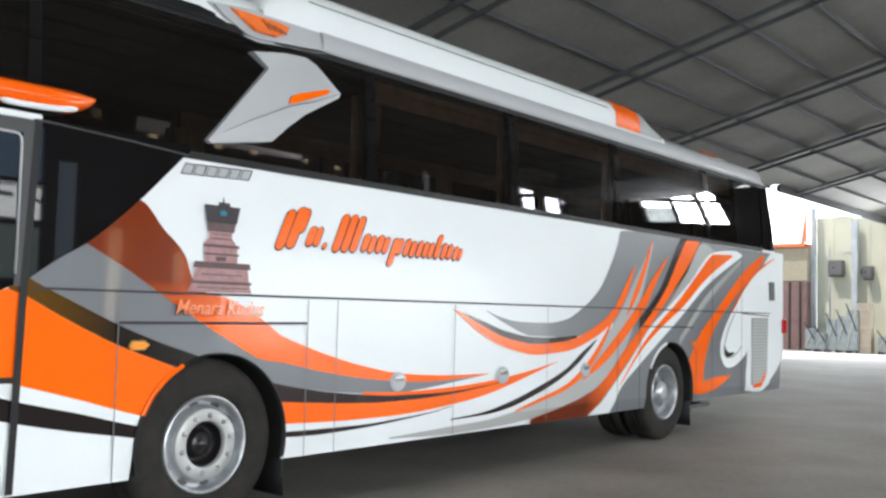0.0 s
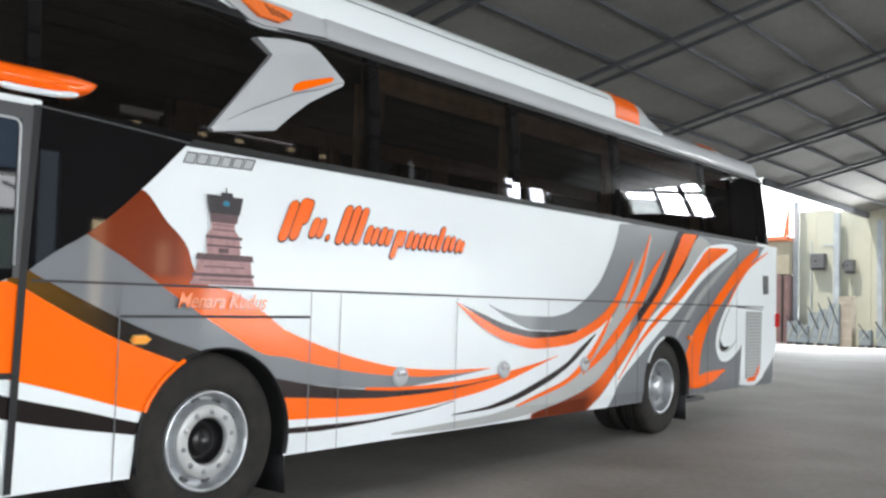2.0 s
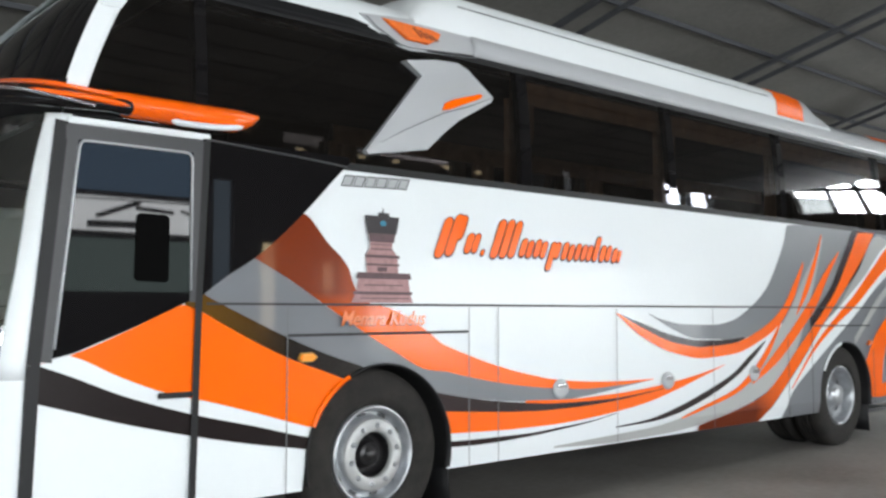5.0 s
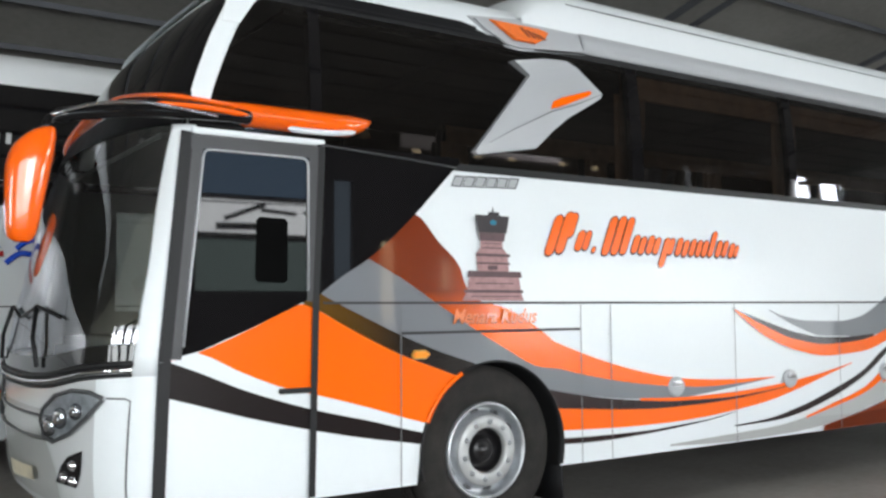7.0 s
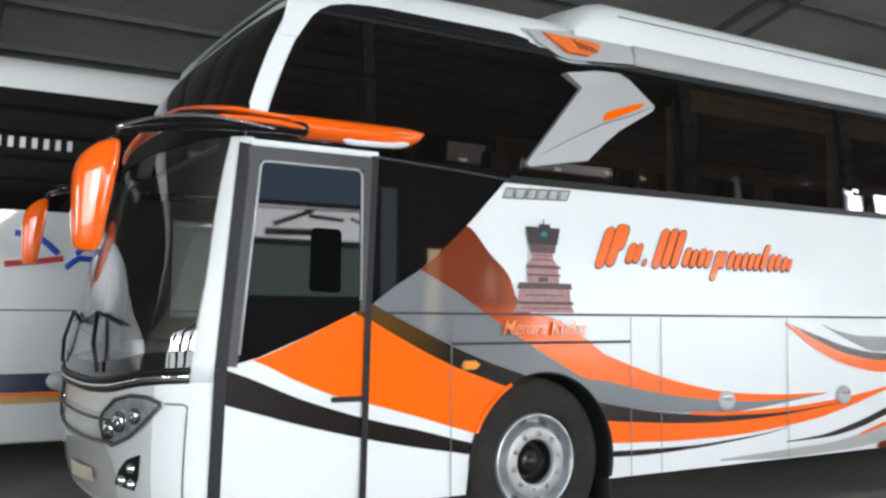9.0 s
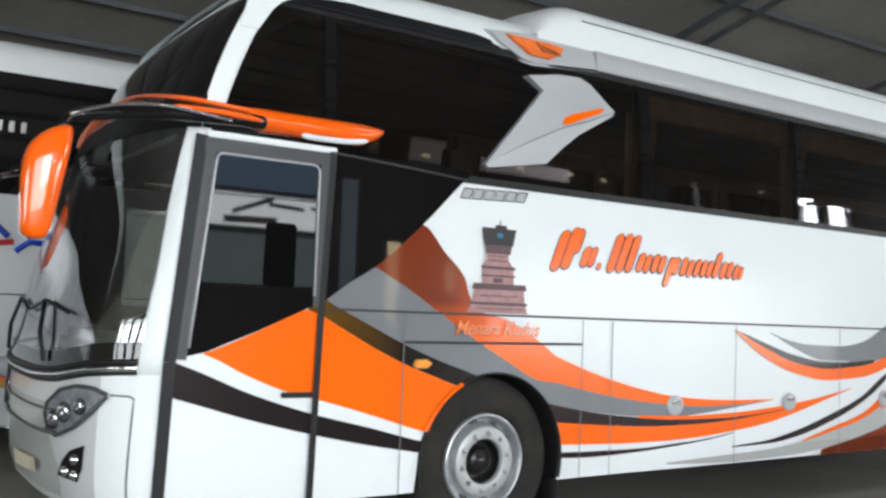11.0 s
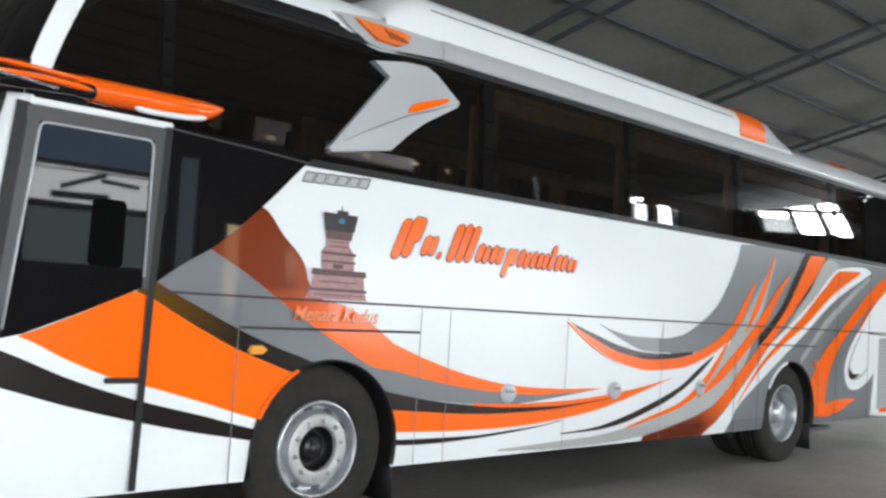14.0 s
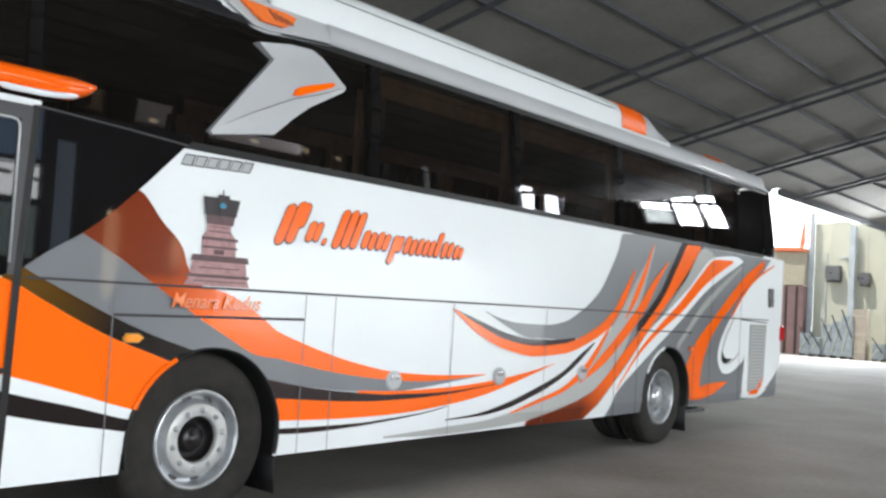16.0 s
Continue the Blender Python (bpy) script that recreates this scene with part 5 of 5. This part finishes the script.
for x in (-4.6, 1.9):
    for y, f in ((Y2 + 0.04, 0), (Y2 + 2.46, 180)):
        bm = lathe([(0.10, 0.0), (0.28, 0.02), (0.30, -0.01), (0.42, -0.01), (0.5, 0.02), (0.52, 0.08), (0.52, 0.24), (0.3, 0.3)], 40)
        bmesh.ops.transform(bm, matrix=pose(x, y, AXLE, 0, 0, f), verts=bm.verts)
        part("wheel", bm, TYRE, coach2, "black tyre", True)

# ---------------------------------------------------------------- the shed
part_floor = grid([[(x, y, 0.0) for x in np.linspace(-18, 38, 28)] for y in np.linspace(-16, 14, 16)])
tagged(part("floor", part_floor, CONCRETE), "dusty grey concrete shed floor", "floor", kind="structure")
YARD = mat("pale_yard", (0.42, 0.40, 0.37), 0.9, 0, 0.2, 0.1, 0.1)
tagged(part("ground", grid([[(x, y, -0.03) for x in np.linspace(-2000, 2000, 5)] for y in np.linspace(-2000, 2000, 5)]), YARD), "pale sunlit yard", "ground", kind="structure")
ROOF_END, ROOF_LONG, EAVE = 28.2, 36.0, 6.1


def roof_z(y):
    return 7.0 - 0.25 * y if y > -9 else 9.25 + 0.25 * (y + 9)


for x0, x1, ys in ((-18, ROOF_END, (-16.5, -9, 14)), (ROOF_END, ROOF_LONG, (-16.5, -9, EAVE)), (ROOF_LONG, 48.0, (3.4, EAVE))):
    roof = part("ceiling", grid([[(x, y, roof_z(y) + 0.08) for x in (x0, x1)] for y in ys]), ROOFSHEET, None, "", False, [("SOLIDIFY", (0.04, 1.0))])
    tagged(roof, "grey sheet roof on steel purlins", "ceiling", kind="structure")
# glowing sheet added out of view to go with the overhead fill
tagged(part("skylight", grid([[(x, y, roof_z(y) + 0.03) for x in (5.0, 20.0)] for y in (-4.3, -2.1)]), glow("fill_glow_sheet", (0.95, 1.0, 1.0), 0.8)), "unseen glowing sheet added for the overhead fill", "skylight", kind="structure")
for i in range(-15, 13):
    y = 0.66 + 1.135 * i
    if -16 < y < 13.5:
        tagged(part("purlin", box(-18, ROOF_END if y > EAVE else 48.0 if y > 3.4 else ROOF_LONG, y - 0.022, y + 0.022, roof_z(y) - 0.01, roof_z(y) + 0.065), ROOFBAR), "thin grey steel purlin under the roof sheets", "purlin", "roof purlins", "structure")
for i in range(-6, 4):
    x = 14.9 + 5.0 * i
    t = thing("rafter", "pair of grey steel rafter bars under the roof", "rafter", (x, 0, 0), "roof rafters", "structure")
    y_end = 13.8 if x < ROOF_END else EAVE
    for dx, w in ((-0.25, 0.08), (0.3, 0.04)):
        part("bar", beam((dx, y_end, roof_z(y_end) - 0.07), (dx, -9, roof_z(-9) - 0.07), w, 0.08), ROOFBAR, t)
        part("bar", beam((dx, -9, roof_z(-9) - 0.07), (dx, -16, roof_z(-16) - 0.07), w, 0.08), ROOFBAR, t)


tagged(part("eave_beam", box(ROOF_END, 48.0, EAVE - 0.06, EAVE + 0.06, roof_z(EAVE) - 0.16, roof_z(EAVE) + 0.06), ROOFBAR), "grey steel eave beam along the open side", "beam", kind="structure")


def wall(name, x0, x1, y0, y1, z0, z1, material, label):
    return tagged(part(name, box(x0, x1, y0, y1, z0, z1), material), label, "wall", kind="structure")


# unseen west wall and doorway, added to lighten the windscreen's reflection
for y0, y1, z0, z1 in ((-16, -9.2, 0, 9.4), (-9.2, -0.8, 4.6, 9.4), (-0.8, 14, 0, 9.4)):
    wall("wall_west", -18.2, -18.0, y0, y1, z0, z1, WALL, "unseen wall with an added doorway, cream to brighten the windscreen reflection")
# posts added to break that reflection into streaks
for y in (-7.9, -6.0, -4.1, -2.2):
    tagged(part("streak_post", box(-18.2, -18.0, y - 0.3, y + 0.3, 0, 4.6, 0.02), PURLIN), "unseen post added to split the doorway's reflection into streaks", "post", "door posts", "structure")
wall("wall_north", -18, ROOF_END, 14.0, 14.2, 0, 3.6, DUSTY, "dark boarded shed wall behind the coaches")
for x0, x1, z0 in ((-18, 22.7, 5.6), (22.7, 23.2, 7.1), (23.2, 23.8, 5.6), (23.8, 27.5, 7.3), (27.5, 28.1, 5.6), (28.1, 29.6, 7.3), (29.6, 30.1, 5.6), (30.1, 31.8, 6.95), (31.8, 36, 5.6)):
    wall("wall_south", x0, x1, -16.2, -16.0, z0, 7.55, DUSTY, "dark boarded wall with a band of high windows")
for x0, x1, z1, tint in ((22.7, 23.2, 7.1, (0.10, 0.10, 0.10)), (23.8, 27.5, 7.3, (0.40, 0.39, 0.42)), (28.1, 29.6, 7.3, (0.012, 0.012, 0.012)), (30.1, 31.8, 6.95, (0.30, 0.28, 0.26))):
    tagged(part("window_pane", grid([[(x, -16.1, z) for x in (x0, x1)] for z in (5.6, z1)]), glass("high_shed_pane", tint)), "dim high pane in the shed wall", "window", kind="structure")
wall("wall_south", 5.2, 6.2, -16.2, -16.0, 0, 5.6, DUSTY, "dark boarded shed wall")
wall("wall_south", 6.2, 9.4, -16.2, -16.0, 0, 1.8, DUSTY, "dark boarded shed wall under a window")
wall("wall_south", 6.2, 9.4, -16.2, -16.0, 3.0, 3.15, DUSTY, "dark timber rail between window panes")
wall("wall_south", 6.2, 9.4, -16.2, -16.0, 3.95, 4.05, DUSTY, "dark timber rail between window panes")
wall("wall_south", 6.2, 9.4, -16.2, -16.0, 5.3, 5.6, DUSTY, "dark boarded shed wall over a window")
# tinted panes added to put dim blue and green into the door's reflection
for z0, z1, tint in ((1.8, 3.0, (0.10, 0.13, 0.12)), (4.05, 5.3, (0.07, 0.11, 0.16))):
    tagged(part("window_pane", grid([[(x, -16.1, z) for x in np.linspace(6.2, 9.4, 4)] for z in (z0, z1)]), glass("reflection_tint_pane", tint)), "unseen tinted pane added to colour a reflection", "window", kind="structure")
# low gap from x 14.4 to 26.6 is invented, for the rear fill
for x0, x1, z0, z1 in ((9.4, 9.7, 0, 5.6), (9.7, 10.25, 0, 1.8), (9.7, 10.25, 4.6, 5.6), (10.25, 11.05, 0, 5.6), (11.05, 11.55, 0, 0.9), (11.05, 11.55, 3.1, 5.6), (11.55, 12.9, 0, 5.6),
                       (12.9, 13.35, 0, 0.25), (12.9, 13.35, 0.75, 1.85), (12.9, 13.35, 2.65, 5.6), (13.35, 14.4, 0, 5.6), (14.4, 26.6, 2.75, 5.6), (26.6, 36, 0, 5.6)):
    wall("wall_south", x0, x1, -16.2, -16.0, z0, z1, DUSTY, "dark boarded shed wall")
# the first, bluish pane is added to colour the quarter glass's reflection
for x0, x1, z0, z1, tint in ((9.7, 10.25, 1.8, 4.6, (0.07, 0.09, 0.11)), (11.05, 11.55, 0.9, 3.1, (0.95, 0.72, 0.42)), (12.9, 13.35, 0.25, 0.75, (0.8, 0.7, 0.5)), (12.9, 13.35, 1.85, 2.65, (0.95, 0.72, 0.42))):
    tagged(part("window_pane", grid([[(x, -16.1, z) for x in (x0, x1)] for z in (z0, z1)]), glass("coloured_shed_pane", tint)), "narrow warm-lit pane in the shed wall" if tint[0] > 0.5 else "unseen tinted pane added to colour a reflection", "window", kind="structure")
# unseen bars, added to break up the window's reflection in the door
for p, q, h in (((6.2, -16.05, 3.86), (9.4, -16.05, 3.9), 0.03), ((6.9, -16.05, 3.48), (7.9, -16.05, 3.86), 0.11), ((6.7, -16.05, 3.30), (8.0, -16.05, 3.33), 0.16), ((7.8, -16.05, 3.72), (8.7, -16.05, 3.66), 0.09), ((8.9, -16.05, 3.72), (9.4, -16.05, 3.55), 0.06)):
    tagged(part("reflection_bar", beam(p, q, 0.05, h), PURLIN), "unseen dark bar added to break up the window's reflection", "bar", "window bars", "structure")
BULB = glow("warm_lamp", (1.0, 0.78, 0.45), 5.0)
for x, z in ((12.2, 6.25), (14.2, 6.3), (15.4, 6.3), (17.3, 6.35), (18.6, 6.3)):
    lamp_ = thing("wall_lamp", "small warm square lamp on the dark wall", "lamp", (x, -15.99, z), "wall lamps")
    part("lamp_box", box(-0.16, 0.16, 0.0, 0.07, -0.11, 0.11, 0.02), PALESTEEL, lamp_)
    part("lamp_glass", box(-0.12, 0.12, 0.072, 0.085, -0.08, 0.08, 0.004), BULB, lamp_)
for y0, y1, z0, z1 in ((-10.75, 3.6, 0, 9.2), (-14.75, -10.75, 0, 6.1), (-14.75, -10.75, 8.85, 9.0), (-16.0, -14.75, 0, 8.0)):
    wall("wall_east", 36.0, 36.2, y0, y1, z0, z1, DUSTY, "dark boarded end wall round a high window")
for y, w in ((-13.1, 0.1), (-11.75, 0.13)):
    tagged(part("end_post", box(36.0, 36.15, y - w, y + w, 6.1, 8.85), PURLIN), "dark steel post in the end window", "post", "end posts", "structure")
tagged(part("end_rail", box(36.0, 36.12, -14.75, -10.75, 7.95, 8.25), PURLIN), "dark steel rail across the end window", "rail", kind="structure")
tagged(part("window_pane", grid([[(36.08, y, z) for y in (-14.75, -13.1)] for z in (6.1, 7.4)]), glass("dim_end_pane", (0.10, 0.105, 0.10))), "dim grey pane in the end window", "window", kind="structure")

# bright hazy distance beyond the openings
HAZE = glow("hazy_daylight", (0.95, 1.0, 0.98), 4.0)
tagged(part("backdrop", box(90, 90.2, -60, 60, -0.02, 40), HAZE), "white hazy sky beyond the open end", "backdrop", kind="structure")
# glow added behind the invented west doorway
tagged(part("backdrop", box(-80.2, -80, -60, 60, -0.02, 40), HAZE), "white glow behind the added doorway", "backdrop", kind="structure")
tagged(part("backdrop", box(0, 170, -70.2, -70, -0.02, 40), glow("white_sky", (0.95, 0.98, 1.0), 10.0)), "white hazy sky beyond the window", "backdrop", kind="structure")

# beyond the open side: columns, cream sheets, a red-brown shelter, covered gear on the ground
for y, w, h in ((8.94, 0.10, 6.1), (7.24, 0.12, 5.5), (5.55, 0.10, 5.2)):
    tagged(part("steel_column", box(39.9, 40.1, y - w, y + w, -0.03, h, 0.02), PALESTEEL), "blue-grey steel column at the open end", "column", "end columns", "structure")
yard = thing("yard_wall", "cream sheet wall with dark boxes, beyond the open end", "wall", (40.3, 0, 0), "", "structure")
for i in range(8):
    y = 3.0 + i * 0.74
    part("sheet", box(0.012 * (i % 2), 0.12, y, y + 0.735, -0.03, 5.75 - 0.05 * (i % 3), 0.015), WALL, yard)
for y0, y1, z0, z1 in ((7.73, 8.34, 3.2, 3.83), (6.55, 6.95, 3.06, 3.57)):
    wall_box = part("box", box(-0.40, -0.03, y0, y1, z0, z1, 0.04), GREYTRIM, yard, "grey outdoor fan unit")
    part("fan_ring", lathe_x(-0.41, (y0 + y1) / 2 + 0.06, (z0 + z1) / 2, 0.19), PURLIN, wall_box)
    part("bracket", box(-0.42, -0.02, y0 + 0.04, y1 - 0.04, z0 - 0.06, z0 - 0.02), PURLIN, wall_box)
part("pipe", box(-0.06, -0.01, 7.36, 7.9, 4.17, 4.22), PALESTEEL, yard)
part("pipe", box(-0.05, -0.01, 8.36, 8.40, 0.6, 4.4), PALESTEEL, yard)
hut = thing("shelter", "red-brown sheet shelter with a tan upper panel", "shelter", (39.5, 0, 0))
part("panel", box(0, 0.8, 9.06, 11.6, -0.03, 2.9, 0.02), RUSTRED, hut)
for y in (9.3, 9.75):
    part("rib", box(-0.05, 0.0, y, y + 0.08, -0.03, 2.9, 0.01), DUSTY, hut)
part("panel", box(0.02, 0.8, 9.06, 11.6, 2.92, 4.35, 0.02), mat("tan_sheet", (0.42, 0.38, 0.28), 0.7), hut, "tan upper panel")
part("roof", box(-0.25, 0.9, 9.06, 11.7, 4.37, 4.55, 0.03), mat("pale_red_board", (0.75, 0.22, 0.10), 0.7), hut, "pale red edge")
part("fascia", plate_x(-0.02, [(9.05, 4.57), (9.32, 4.57), (9.22, 5.2), (9.12, 5.85), (9.05, 5.85)]), mat("faded_red_sign", (0.78, 0.24, 0.12), 0.7), hut, "faded red upright board")
crate = thing("crate", "tan upright crate standing on the yard", "crate", (39.3, 6.63, -0.03))
part("side", box(-0.25, 0.25, -0.27, 0.27, 0.0, 2.05, 0.02), mat("tan_board", (0.45, 0.40, 0.33), 0.75, 0, 0.2, 3), crate)
for z in (0.3, 1.0, 1.75):
    part("batten", box(-0.27, -0.25, -0.27, 0.27, z, z + 0.07), mat("pale_batten", (0.5, 0.46, 0.38), 0.75), crate)
random.seed(4)
for i, (y, h) in enumerate(((8.75, 0.95), (8.3, 0.8), (7.9, 1.35), (7.45, 1.5), (7.05, 1.75), (5.9, 0.7), (5.3, 0.8))):
    rack = thing("machine", "blue-grey steel rack of workshop gear on the yard", "machine", (39.2 + random.uniform(-0.3, 0.1), y, -0.03), "workshop gear")
    part("cabinet", box(0, 0.5, -0.22, 0.22, 0.08, h, 0.03), BLUEGREY, rack)
    for dx in (0.06, 0.44):
        for dy in (-0.17, 0.17):
            part("leg", box(dx - 0.03, dx + 0.03, dy - 0.03, dy + 0.03, 0, 0.1), PURLIN, rack)
    part("bar", beam((-0.05, -0.2, h * 0.5), (-0.05, 0.22, h + 0.25), 0.04, 0.04), PURLIN, rack)
    part("bar", beam((-0.03, 0.2, 0.2), (-0.03, -0.15, h), 0.03, 0.03), WALL, rack)
